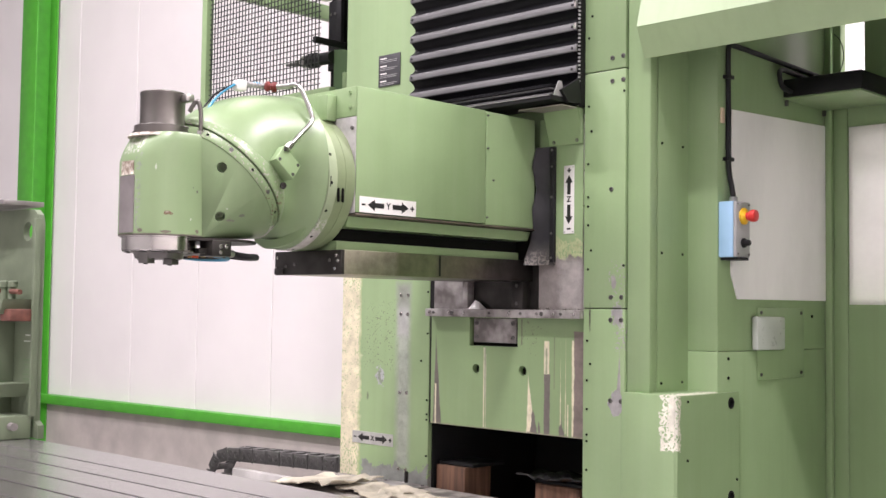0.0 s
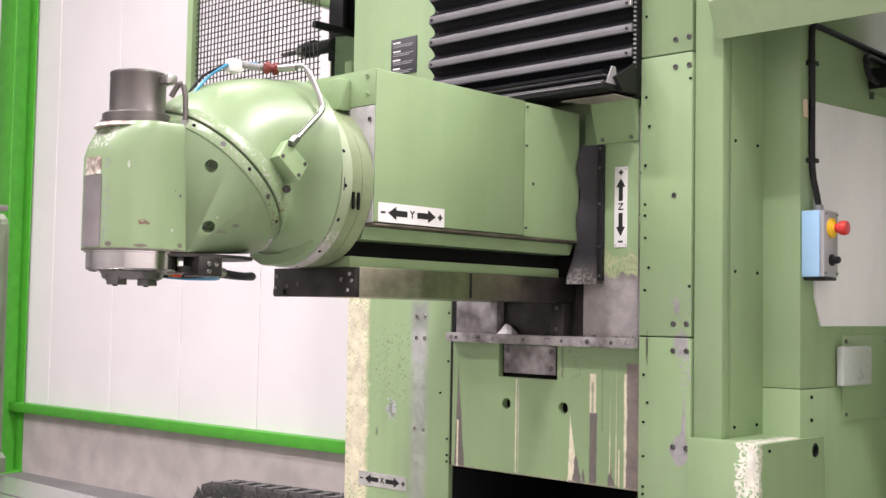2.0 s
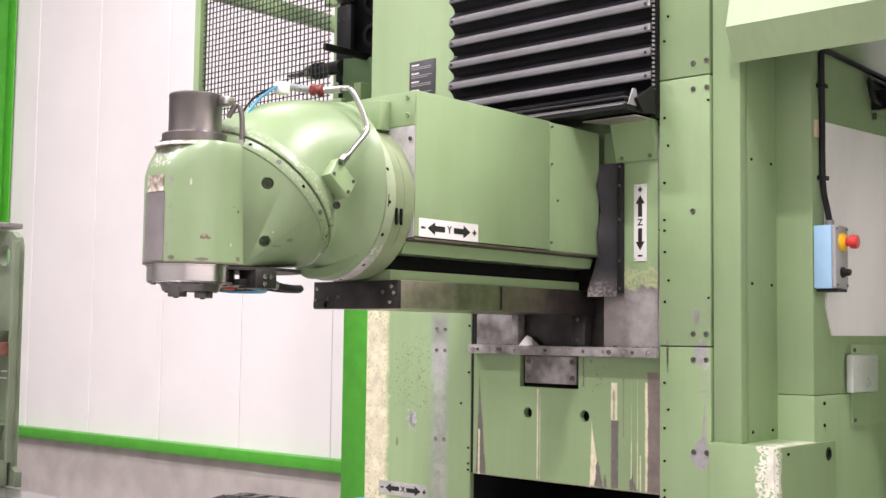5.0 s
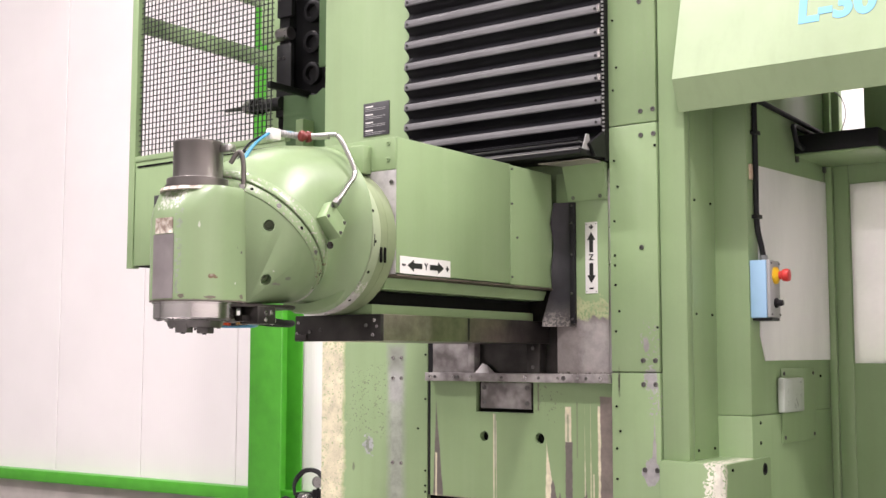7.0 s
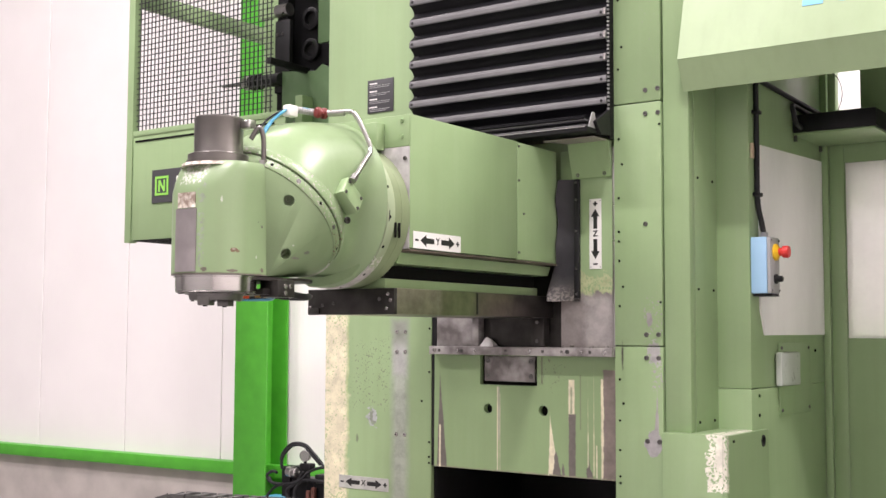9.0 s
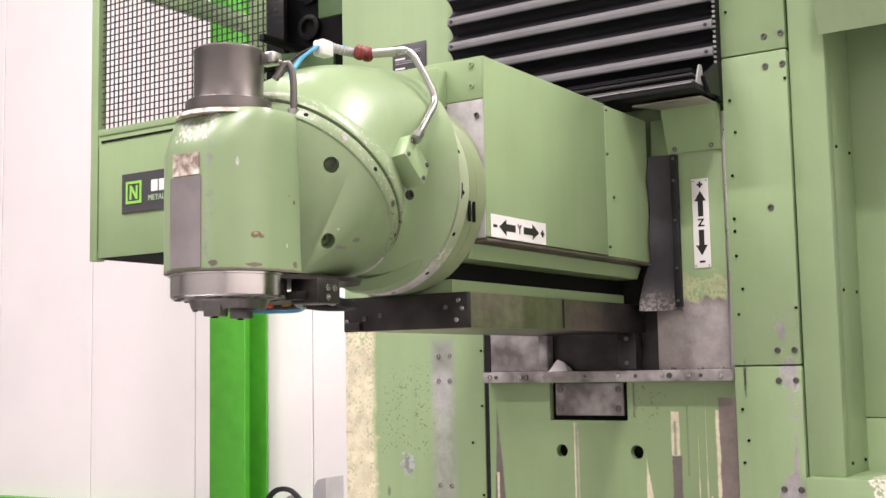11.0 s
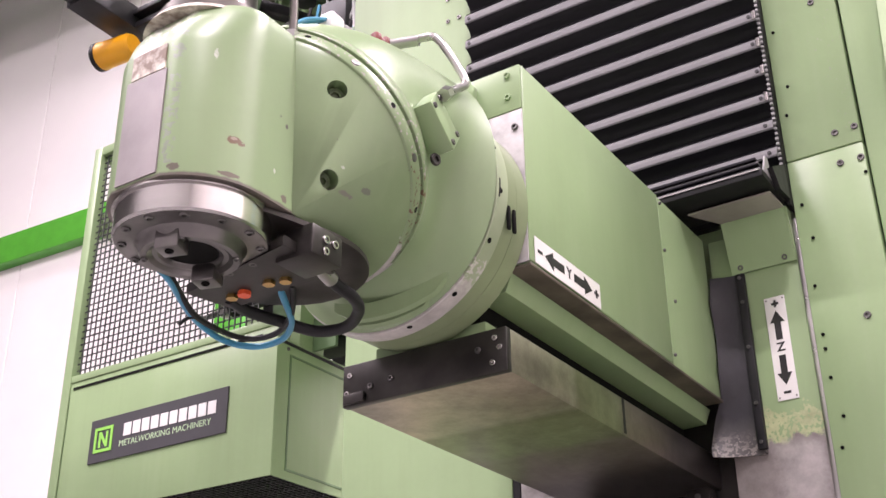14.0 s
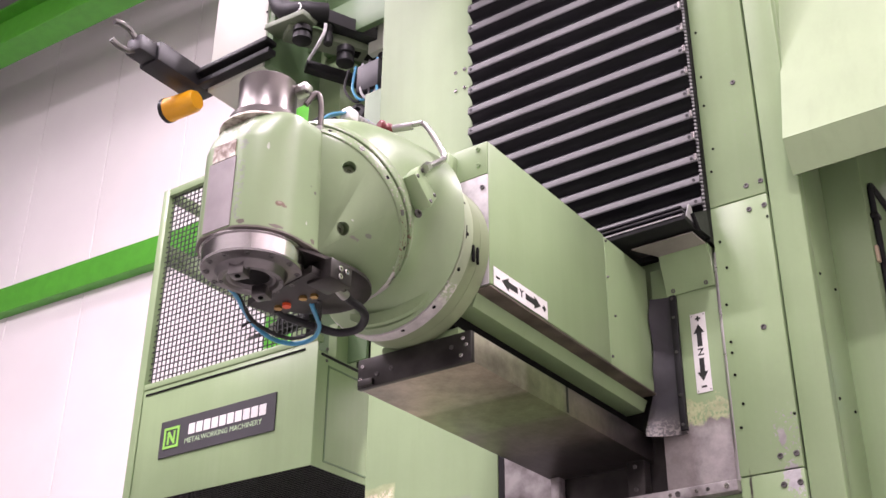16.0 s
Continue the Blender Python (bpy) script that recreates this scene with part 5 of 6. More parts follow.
part("plate", boxed((-0.914, -0.007, 2.271), (-0.794, -0.003, 2.393), 0.002), M_sign, wp)
for g in range(4):
    z = 2.379 - 0.029 * g
    part("heading_bar", boxed((-0.903, -0.0078, z - 0.0028), (-0.868, -0.0068, z + 0.0022)), M_plate, wp)
    for k, w in enumerate((0.092, 0.076 if g % 2 else 0.089)):
        part("text_bar", boxed((-0.903, -0.0078, z - 0.0095 - 0.006 * k), (-0.903 + w, -0.0068, z - 0.0075 - 0.006 * k)), M_grey, wp)

# ---- hood, enclosure ----
hood = thing("canopy_hood", (1.2, 0.1, 2.19), "large green sheet metal hood with slanted front, lightened in its colour", "hood")
# upper sheets carried out of view to 4.3, added to shade the enclosure
part("front_sheet", prism(B(), [(-0.094, 2.290), (0.453, 4.30), (0.460, 4.30), (-0.086, 2.290)], "x", 0.339, 2.6), M_hoodlit, hood)
part("lower_lip", prism(B(), [(-0.094, 2.289), (-0.050, 2.200), (-0.043, 2.203), (-0.086, 2.289)], "x", 0.339, 2.6), M_hoodlit, hood)
part("side_sheet", prism(B(), [(-0.085, 2.291), (-0.042, 2.205), (-0.026, 2.21), (-0.026, 2.51)], "x", 0.344, 0.350), M_hoodlit, hood)
part("top_sheet", boxed((0.449, 0.454, 4.301), (2.6, 0.60, 4.31)), M_green, hood)
part("back_sheet", boxed((0.449, 0.56, 2.45), (2.6, 0.57, 4.30)), M_green, hood)
letters("lettering", "L-30", 0.118, Matrix.Translation((0.81, -0.055, 2.438)) @ Matrix.Rotation(radians(74.8), 4, "X"), M_cyan, hood, 0.0005, "light blue painted lettering", bold=0.005)
enc = thing("operator_enclosure", (1.3, 0.93, GROUND), "green sheet metal enclosure wall with milky panels", "enclosure")
part("back_wall", plate_with_holes(rect_loop(0.449, 2.6, GROUND, 2.28), [rect_loop(0.545, 1.39, 1.475, 2.075)], "y", 0.92, 0.96), M_green, enc)
# unseen wall, added to stop bounced light from the right
part("light_stop_wall", boxed((2.601, -0.05, GROUND), (2.63, 0.96, 3.0), 0.003), M_green, enc)
part("upper_wall", boxed((0.587, 0.92, 2.28), (2.6, 0.96, 3.0), 0.003), M_green, enc)
# unseen sheet, added to stop a streak of lamp light on the panel
part("light_stop_sheet", boxed((0.449, 0.575, 3.003), (2.6, 0.96, 3.009), 0.001), M_green, enc)
part("upper_strip", boxed((0.449, 0.92, 2.28), (0.500, 0.96, 3.0), 0.003), M_green, enc)
part("corner_post", boxed((0.4495, 0.895, GROUND), (0.475, 0.919, 2.6), 0.004), M_green, enc)
part("corner_flange", boxed((0.4755, 0.912, GROUND), (0.527, 0.919, 2.28), 0.002), M_green, enc)
part("milky_panel", boxed((0.533, 0.910, 1.463), (1.4, 0.9195, 2.086), 0.002), M_pane, enc, "bright milky plastic panel")
part("milky_panel", prism(B(), [(0.262, 2.072), (0.262, 1.55), (0.300, 1.472), (0.893, 1.475), (0.893, 2.095)], "x", 0.4485, 0.4545), M_sheet, enc, "bright smudged milky panel with a cut corner")
tray = thing("cable_tray", (0.58, 0.75, 2.15), "black cable box fixed to the enclosure wall", "cable box")
part("tray_body", boxed((0.4495, 0.60, 2.158), (0.725, 0.90, 2.218), 0.003), M_black, tray)
part("tray_base", boxed((0.4495, 0.605, 2.150), (0.720, 0.90, 2.1575), 0.002), M_green, tray)
for y in (0.61, 0.88):
    part("foot", boxed((0.4495, y, 2.13), (0.4595, y + 0.01, 2.150)), M_screw, tray)
pipe = thing("conduit", (0.46, 0.235, 1.78), "black corrugated cable conduit clipped to the green panel", "conduit")
part("upright_tube", tube(B(), [(0.478, 0.232, 1.785), (0.470, 0.236, 1.82), (0.4575, 0.236, 1.90), (0.4575, 0.236, 2.10), (0.4575, 0.234, 2.24)], 0.0085, 12), M_rubber, pipe)
part("upper_tube", tube(B(), [(0.4575, 0.234, 2.235), (0.4575, 0.240, 2.268), (0.4575, 0.28, 2.276), (0.4575, 0.50, 2.272), (0.46, 0.86, 2.262)], 0.0085, 12), M_rubber, pipe)
part("loop_tube", tube(B(), [(0.46, 0.86, 2.236), (0.46, 0.66, 2.245), (0.465, 0.56, 2.243), (0.48, 0.52, 2.215), (0.485, 0.53, 2.18), (0.48, 0.595, 2.172)], 0.0085, 12), M_rubber, pipe)
for z in (1.91, 2.17):
    part("clip", boxed((0.4485, 0.216, z - 0.006), (0.470, 0.252, z + 0.006), 0.002), M_black, pipe)
part("tag", boxed((0.4485, 0.200, 2.022), (0.4575, 0.216, 2.070), 0.002), M_tan, pipe, "beige plastic cable tag")
part("gland", cyl(B(), (0.478, 0.232, 1.773), (0.478, 0.232, 1.79), 0.013, seg=8), M_grey, pipe)
wire = thing("loose_wire", (0.5, 0.86, 2.219), "thin black loose wire above the cable box", "wire")
part("strand", tube(B(), [(0.505, 0.84, 2.219), (0.53, 0.84, 2.26), (0.545, 0.85, 2.32), (0.53, 0.86, 2.38), (0.49, 0.89, 2.42)], 0.0018, 6), M_black, wire)

es = thing("emergency_stop_box", (0.48, 0.232, 1.60), "pale blue control box with red emergency stop button", "control box")
part("housing", boxed((0.449, 0.190, 1.60), (0.500, 0.273, 1.774), 0.004), M_blue, es)
lid = part("lid", boxed((0.5005, 0.191, 1.601), (0.512, 0.272, 1.773), 0.003), M_grey, es, "grey lid with switches")
btn = part("stop_base", lathe(B(), (0.512, 0.232, 1.728), (1, 0, 0), [(0, 0.026), (0.006, 0.026), (0.014, 0.014)], 28), M_yellow, es, "yellow collar")
part("stop_button", lathe(B(), (0.522, 0.232, 1.728), (1, 0, 0), [(0, 0.012), (0.012, 0.0125), (0.016, 0.018), (0.028, 0.0195), (0.034, 0.0175), (0.036, 0.010)], 28), M_red, btn, "red mushroom button")
part("selector", lathe(B(), (0.512, 0.232, 1.645), (1, 0, 0), [(0, 0.015), (0.006, 0.015), (0.008, 0.010), (0.022, 0.009), (0.024, 0.007)], 20), M_black, es)
for y in (0.199, 0.264):
    for z in (1.61, 1.764):
        screw(lid, (0.513, y, z), (1, 0, 0), 0.003)
part("foot_strip", boxed((0.452, 0.20, 1.592), (0.511, 0.265, 1.60)), M_black, es)

# ---- table ----
table = thing("machine_table", (-2.4, -1.1, GROUND), "long planed iron machine table with T-slots", "machine table")
ys = [-0.475, -0.690] + [-0.690 - 0.150 * k for k in range(1, 8)]
TOP = 0.82
for a, b in zip(ys, ys[1:]):
    part("slat", boxed((-5.4, b + 0.006, TOP - 0.045), (-0.2, a - 0.006, TOP), 0.002, 1), M_table, table)
part("body", boxed((-5.4, ys[-1] + 0.01, 0.50), (-0.2, -0.485, TOP - 0.045)), M_oily, table)
part("bed", boxed((-5.3, -1.6, GROUND), (-0.3, -0.6, 0.50)), M_darkgreen_shade, table)

# ---- casting that stands on the table ----
angle = thing("angle_casting", (-2.94, -0.55, 0.82), "old green cast bracket with a lifting hole standing on the table", "machine casting")
WORLD[angle.name] = Matrix.Translation((-2.75, -0.55, 0.80))
out = [(-3.2, 0.80), (-2.46, 0.80), (-2.46, 0.86), (-2.50, 0.88), (-2.505, 1.78), (-2.52, 1.82), (-2.56, 1.845), (-2.66, 1.85), (-3.2, 1.86)]
part("web", plate_with_holes(out, [ring_loop(-2.615, 1.745, 0.045, 24)], "y", -0.47, -0.44), M_dullgreen, angle, "worn green web with chalk marks")
part("top_plate", boxed((-3.25, -0.60, 1.862), (-2.60, -0.40, 1.885), 0.004), M_bare, angle)
part("shelf", prism(B(), [(-3.2, 1.395), (-2.62, 1.395), (-2.56, 1.36), (-2.53, 1.43), (-3.2, 1.43)], "y", -0.62, -0.47), M_dullgreen, angle)
part("shelf", prism(B(), [(-3.2, 1.015), (-2.70, 1.015), (-2.58, 0.985), (-2.56, 1.045), (-3.2, 1.045)], "y", -0.62, -0.47), M_dullgreen, angle)
for x, z0, z1 in ((-2.735, 1.045, 1.395), (-2.84, 1.045, 1.395), (-2.745, 0.83, 1.015), (-2.50, 0.90, 1.80)):
    part("rib", boxed((x, -0.60 if x < -2.6 else -0.50, z0), (x + 0.02, -0.47, z1), 0.003), M_dullgreen, angle)
part("foot_plate", boxed((-3.2, -0.66, 0.80), (-2.80, -0.44, 0.845), 0.004), M_dullgreen, angle)
foot_block = part("foot_block", boxed((-2.70, -0.66, 0.80), (-2.50, -0.48, 0.905), 0.008), M_dullgreen, angle)
part("foot_bolt", cyl(B(), (-2.50, -0.58, 0.86), (-2.46, -0.58, 0.86), 0.018, seg=10), M_bare, foot_block)
part("foot_bolt", cyl(B(), (-2.73, -0.60, 0.845), (-2.70, -0.60, 0.845), 0.022, seg=10), M_bare, foot_block)
for x in (-2.71, -2.625):
    part("stud", lathe(B(), (x, -0.53, 1.43), (0, 0, 1), [(0, 0.015), (0.05, 0.014), (0.055, 0.022), (0.08, 0.022), (0.085, 0.014)], 12), M_dullgreen, angle)
part("tie_rod", tube(B(), [(-3.15, -0.54, 1.455), (-2.9, -0.54, 1.462), (-2.72, -0.54, 1.47)], 0.010, 8), M_rust, angle, "rusty brown rod")
part("tie_rod", tube(B(), [(-2.62, -0.54, 1.465), (-2.53, -0.54, 1.462)], 0.012, 8), M_rust, angle, "rusty brown rod")
part("stop_lug", boxed((-2.60, -0.60, 1.33), (-2.495, -0.472, 1.385), 0.008), M_rust, angle, "rusty brown lug")
part("chalk_bar", boxed((-2.60, -0.4735, 1.262), (-2.525, -0.4705, 1.268)), M_chalk, angle)
part("chalk_bar", boxed((-2.61, -0.4735, 1.235), (-2.55, -0.4705, 1.240)), M_chalk, angle)
for k in range(6):
    part("marker_bar", boxed((-2.62 + 0.01 * (k % 3), -0.4725, 1.15 - 0.022 * k), (-2.54 - 0.012 * (k % 2), -0.4705, 1.154 - 0.022 * k)), M_darkgreen_shade, angle)

# ---- cable chain and odds behind the table ----
chain = thing("cable_chain", (-1.9, 0.35, 0.44), "black plastic cable drag chain with open links", "cable chain")
cpath = [(-1.27 - 0.1 * k, 0.765 - 0.0035 * k) for k in range(11)]
for k in range(1, 5):
    a = math.pi / 5 * k
    cpath.append((-2.28 - 0.13 * math.sin(a), 0.602 + 0.13 * math.cos(a)))
cpath += [(-2.26 + 0.1 * k, 0.472) for k in range(10)]
for i in range(len(cpath) - 1):
    (xa, za), (xb, zb) = cpath[i], cpath[i + 1]
    lk = B()
    L = math.hypot(xb - xa, zb - za)
    for y0, y1 in ((-0.055, -0.044), (0.044, 0.055)):
        box(lk, (-L * 0.46, y0, -0.031), (L * 0.46, y1, 0.031), 0.005, 2)
    box(lk, (-L * 0.53, -0.058, -0.033), (-L * 0.46, -0.050, 0.033), 0.002, 1)
    box(lk, (-L * 0.2, -0.044, 0.020), (L * 0.2, 0.044, 0.028))
    box(lk, (-L * 0.2, -0.044, -0.028), (L * 0.2, 0.044, -0.020))
    for u in (-0.25, 0.23):
        lathe(lk, (L * u, -0.0545, 0), (0, -1, 0), [(0, 0.021), (0.003, 0.0205), (0.0035, 0.014), (0.0015, 0.013), (0.0015, 0.009), (0.005, 0.008)], 14)
    bmesh.ops.transform(lk, matrix=Matrix.Translation(((xa + xb) / 2, 0.35, (za + zb) / 2)) @ Matrix.Rotation(-math.atan2(zb - za, xb - xa), 4, "Y"), verts=lk.verts)
    part("chain_link", lk, M_chain, chain)
bed = thing("chain_trough", (-2.2, 0.37, GROUND), "pale sheet metal trough under the cable chain", "trough")
part("trough_floor", boxed((-3.6, 0.10, GROUND), (-1.12, 0.65, 0.44), 0.004), M_palesheet, bed)
part("trough_side", boxed((-2.12, 0.22, 0.44), (-1.12, 0.26, 0.685), 0.003), M_palesheet, bed)


def wood_block(x0, x1, y0, y1, z1):
    ob = thing("wooden_block", ((x0 + x1) / 2, (y0 + y1) / 2, 0.36), "rough brown timber packing block with split end", "timber block", "timber packing blocks")
    part("timber", boxed((x0, y0, 0.36), (x1, y1, z1), 0.006), M_wood, ob)
    part("plate", boxed((x0 + 0.004, y0 + 0.01, z1), (x1 + 0.03, y1 + 0.04, z1 + 0.012), 0.003), M_black, ob)


wood_block(-0.612, -0.47, 0.03, 0.17, 0.872)
wood_block(-0.19, 0.0, 0.08, 0.30, 0.845)
way = thing("bed_end_cover", (-0.8, -0.2, GROUND), "dusty grey sheet metal cover at the end of the machine bed", "machine cover")
part("shell", boxed((-1.08, -0.44, GROUND), (-0.05, -0.006, 0.795), 0.01), M_dusty, way)
latch = part("latch_plate", boxed((-0.80, -0.13, 0.795), (-0.585, -0.03, 0.801), 0.002), M_smear, way, "stained steel plate with a small latch")
part("latch", boxed((-0.70, -0.045, 0.801), (-0.688, -0.033, 0.842), 0.003), M_oily, latch)
for x in (-0.79, -0.60):
    screw(latch, (x, -0.05, 0.802), (0, 0, 1), 0.006)


def creased(x0, x1, y0, y1, z, tilt, seed):
    """A thin creased sheet with thickness."""
    bm = B()
    nx, ny = 14, 8
    rows = []
    for side in (0.0, 0.004):
        grid = [[bm.verts.new((x0 + (x1 - x0) * i / nx + 0.012 * noise.noise((i * 0.7, j, seed)), y0 + (y1 - y0) * j / ny + 0.012 * noise.noise((i, j * 0.8, seed + 5)), z + side + tilt * (i / nx - 0.5) + 0.03 * abs(noise.noise((i * 0.35, j * 0.4, seed + 9))))) for j in range(ny + 1)] for i in range(nx + 1)]
        rows.append(grid)
    for grid in rows:
        for i in range(nx):
            for j in range(ny):
                bm.faces.new((grid[i][j], grid[i + 1][j], grid[i + 1][j + 1], grid[i][j + 1]))
    lo, hi = rows
    rim = [(i, 0) for i in range(nx + 1)] + [(nx, j) for j in range(1, ny + 1)] + [(i, ny) for i in range(nx - 1, -1, -1)] + [(0, j) for j in range(ny - 1, 0, -1)]
    for (a, b), (c, d) in zip(rim, rim[1:] + rim[:1]):
        bm.faces.new((lo[a][b], lo[c][d], hi[c][d], hi[a][b]))
    bmesh.ops.recalc_face_normals(bm, faces=bm.faces)
    return bm


card = thing("cardboard_sheet", (-0.7, -0.1, 0.795), "creased pale cardboard and wrapping lying on the cover", "cardboard")
part("sheet", creased(-1.02, -0.70, -0.40, -0.15, 0.808, 0.02, 1.5), M_card, card, angle=15)
part("sheet", creased(-0.74, -0.46, -0.34, -0.15, 0.800, -0.005, 7.5), M_card, card, angle=15)
part("sheet", creased(-0.60, -0.32, -0.38, -0.20, 0.798, 0.0, 12.5), M_card, card, angle=15)

cov = thing("dust_cover", (-0.12, 0.18, 0.857), "crumpled black plastic film on the timber", "cover")
part("film", creased(-0.25, 0.02, 0.05, 0.26, 0.858, 0.004, 3.5), M_film, cov, angle=15)

# ---- hydraulic unit behind the column ----
hyd = thing("hydraulic_unit", (-5.1, 4.9, GROUND), "black hydraulic power pack with hoses and a pressure gauge", "hydraulic unit")


def hp(u, v, back=0.0):
    """Places on the power pack, fitted to the camera's view: u across and v up from its gauge, in units of about 6 mm.
    """
    return (-5.155 + 0.00654 * u, 4.4 + back, 0.378 + 0.005 * v + 0.00083 * u)


def pack_box(name, u0, u1, v0, v1, deep, material, front=0.0, label=""):
    (x0, y, z0), (x1, y1, z1) = hp(u0, v0, front), hp(u1, v1, front)
    return part(name, boxed((x0, y, z0), (x1, y + deep, z1), 0.008), material, hyd, label)


part("tank", boxed((-5.85, 4.42, GROUND), (-4.55, 5.3, -0.10), 0.02), M_black, hyd)
pack_box("valve_block", -42, -27, -60, -10, 0.12, M_black, 0.02)
pack_box("valve_block", -27, -6, -36, -12, 0.10, M_blacksteel, 0.04)
pack_box("valve_block", -44, -4, -100, -38, 0.30, M_black, 0.08)
pack_box("valve_block", 6, 42, -100, -42, 0.30, M_black, 0.08)
pack_box("valve_block", 12, 30, -42, -30, 0.16, M_blacksteel, 0.06)
tower = pack_box("tower", 36, 56, -100, -4, 0.2, M_black)
part("tower_cap", prism(B(), [(hp(36, 0)[0], hp(36, -4)[2]), (hp(56, 0)[0], hp(56, -4)[2]), (hp(56, 0)[0], hp(56, 38)[2]), (hp(44, 0)[0], hp(44, 36)[2]), (hp(36, 0)[0], hp(36, 24)[2])], "y", 4.4, 4.62), M_grey, tower, "pale grey cap")
part("solenoid", lathe(B(), hp(-26, -18, 0.0), (1, -0.2, 0), [(0, 0.045), (0.05, 0.045), (0.052, 0.05), (0.07, 0.05), (0.072, 0.04), (0.11, 0.038), (0.114, 0.03)], 20), M_chrome, hyd, "bright steel solenoid")
part("gauge_stem", cyl(B(), hp(3, -20), hp(3, 0), 0.012, seg=10), M_black, hyd)
gauge = part("gauge", lathe(B(), hp(2, 7, 0.02), (0.3, -1, 0), [(0, 0.035), (0.005, 0.05), (0.035, 0.05), (0.04, 0.044), (0.034, 0.041)], 24), M_chrome, hyd)
part("dial", lathe(B(), hp(2, 7, -0.013), (0.3, -1, 0), [(0, 0.041), (0.001, 0.041)], 24), M_plate, gauge)
pack_box("fitting", -6, 12, -18, -8, 0.08, M_black, -0.01)
for pts in ([(-34, -12), (-34, 8), (-27, 23), (-12, 30), (6, 26), (23, 10), (36, -9), (40, -16)], [(-34, -12), (-33, 5), (-25, 19), (-11, 27), (5, 23), (20, 7), (34, -11)], [(-57, -25), (-50, -35), (-27, -39), (-2, -35), (13, -22), (33, -16), (51, -16)], [(-55, -34), (-60, -22), (-52, -15), (-42, -18)], [(-12, -69), (-9, -49), (3, -35), (28, -37), (51, -43)], [(-58, -80), (-60, -60), (-48, -44), (-30, -38)], [(-20, -69), (-24, -50), (-8, -38), (5, -20)]):
    part("hose", tube(B(), [hp(u, v, -0.03 - 0.01 * (k % 2)) for k, (u, v) in enumerate(pts)], 0.013, 10), M_rubber, hyd)
part("blue_lid", boxed(hp(-92, -78, 0.0), hp(-55, -65, 0.3), 0.01), M_hose, hyd, "blue lid")
for u in (0, 9):
    pack_box("copper_cap", u, u + 6, -70, -54 + u / 2, 0.04, M_rust, 0.03)
pack_box("rating_plate", -44, -28, -50, -45, 0.01, M_plate, 0.07)
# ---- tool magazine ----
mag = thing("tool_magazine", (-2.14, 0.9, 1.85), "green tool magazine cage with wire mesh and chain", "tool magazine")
X0, X1, Y0, Y1 = -2.62, -1.66, 0.42, 1.45
front = part("front_panel", boxed((X0, Y0, 1.868), (X1, Y0 + 0.006, 2.335), 0.002), M_green, mag)
part("fold_line", boxed((X0 + 0.05, Y0 - 0.003, 2.308), (X1 - 0.06, Y0, 2.316)), M_hole, front)
part("fold_line", boxed((X0 + 0.03, Y0 - 0.002, 1.90), (X0 + 0.034, Y0, 2.29)), M_darkgreen_shade, front)
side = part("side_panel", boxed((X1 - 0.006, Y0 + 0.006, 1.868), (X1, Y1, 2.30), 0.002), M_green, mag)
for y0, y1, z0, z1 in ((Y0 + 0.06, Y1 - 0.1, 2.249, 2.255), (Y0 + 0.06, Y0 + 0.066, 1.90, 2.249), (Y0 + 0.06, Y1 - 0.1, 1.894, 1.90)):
    part("fold_line", boxed((X1, y0, z0), (X1 + 0.003, y1, z1)), M_darkgreen_shade, side)
part("seam", boxed((X1, Y0 + 0.02, 2.283), (X1 + 0.003, Y1, 2.292)), M_black, side)
for z in (2.27, 2.315):
    screw(side, (X1 + 0.001, Y0 + 0.05, z), (1, 0, 0), 0.006)
part("left_panel", boxed((X0, Y0 + 0.006, 1.868), (X0 + 0.006, Y1, 2.335), 0.002), M_green, mag)
part("back_panel", boxed((X0, Y1, 1.868), (X1, Y1 + 0.006, 2.335), 0.002), M_green, mag)
for x in (X0 - 0.006,):
    for y in (Y0 - 0.006, Y1 - 0.03):
        part("post", boxed((x, y, 1.858), (x + 0.04, y + 0.04, 3.28), 0.002), M_green, mag)
part("post", boxed((X1 - 0.034, Y1 - 0.03, 1.858), (X1 + 0.006, Y1 + 0.01, 3.28), 0.002), M_green, mag)
part("post", boxed((X1 - 0.04, Y0 + 0.10, 2.30), (X1, Y0 + 0.22, 2.44), 0.002), M_green, mag)
part("rail", boxed((X0 + 0.034, Y0 - 0.004, 2.335), (X1, Y0 + 0.03, 2.36), 0.002), M_green, mag)
part("rail", boxed((X0 + 0.034, Y0 - 0.004, 3.245), (X1 - 0.3, Y0 + 0.03, 3.28), 0.002), M_green, mag)
for z in (2.335, 2.94, 3.245):
    part("rail", boxed((X0 - 0.004, Y0 + 0.034, z), (X0 + 0.04, Y1 - 0.03, z + (0.075 if z == 2.94 else 0.035)), 0.002), M_green, mag)
# rear rail coloured dark green for the shade inside the cage
part("rail", boxed((X0, Y1 - 0.03, 2.94), (X1, Y1, 3.015), 0.002), M_darkgreen_shade, mag)


def mesh_panel(u0, u1, at):
    bm = B()
    n, k = round((u1 - u0) / 0.0245), round((3.25 - 2.36) / 0.0245)
    w = 0.0019
    for i in range(n + 1):
        u = u0 + 0.0245 * i
        box(bm, at(u - w, -w, 2.355), at(u + w, w, 3.255))
    for i in range(k + 1):
        z = 2.36 + 0.0245 * i
        box(bm, at(u0, w, z - w), at(u1, 3 * w, z + w))
    return bm


tagged(part("wire_mesh", mesh_panel(X0 + 0.03, X1 - 0.09, lambda u, v, z: (u, Y0 + 0.012 + v, z)), M_wire, mag), "dark square wire mesh", kind="stuff")
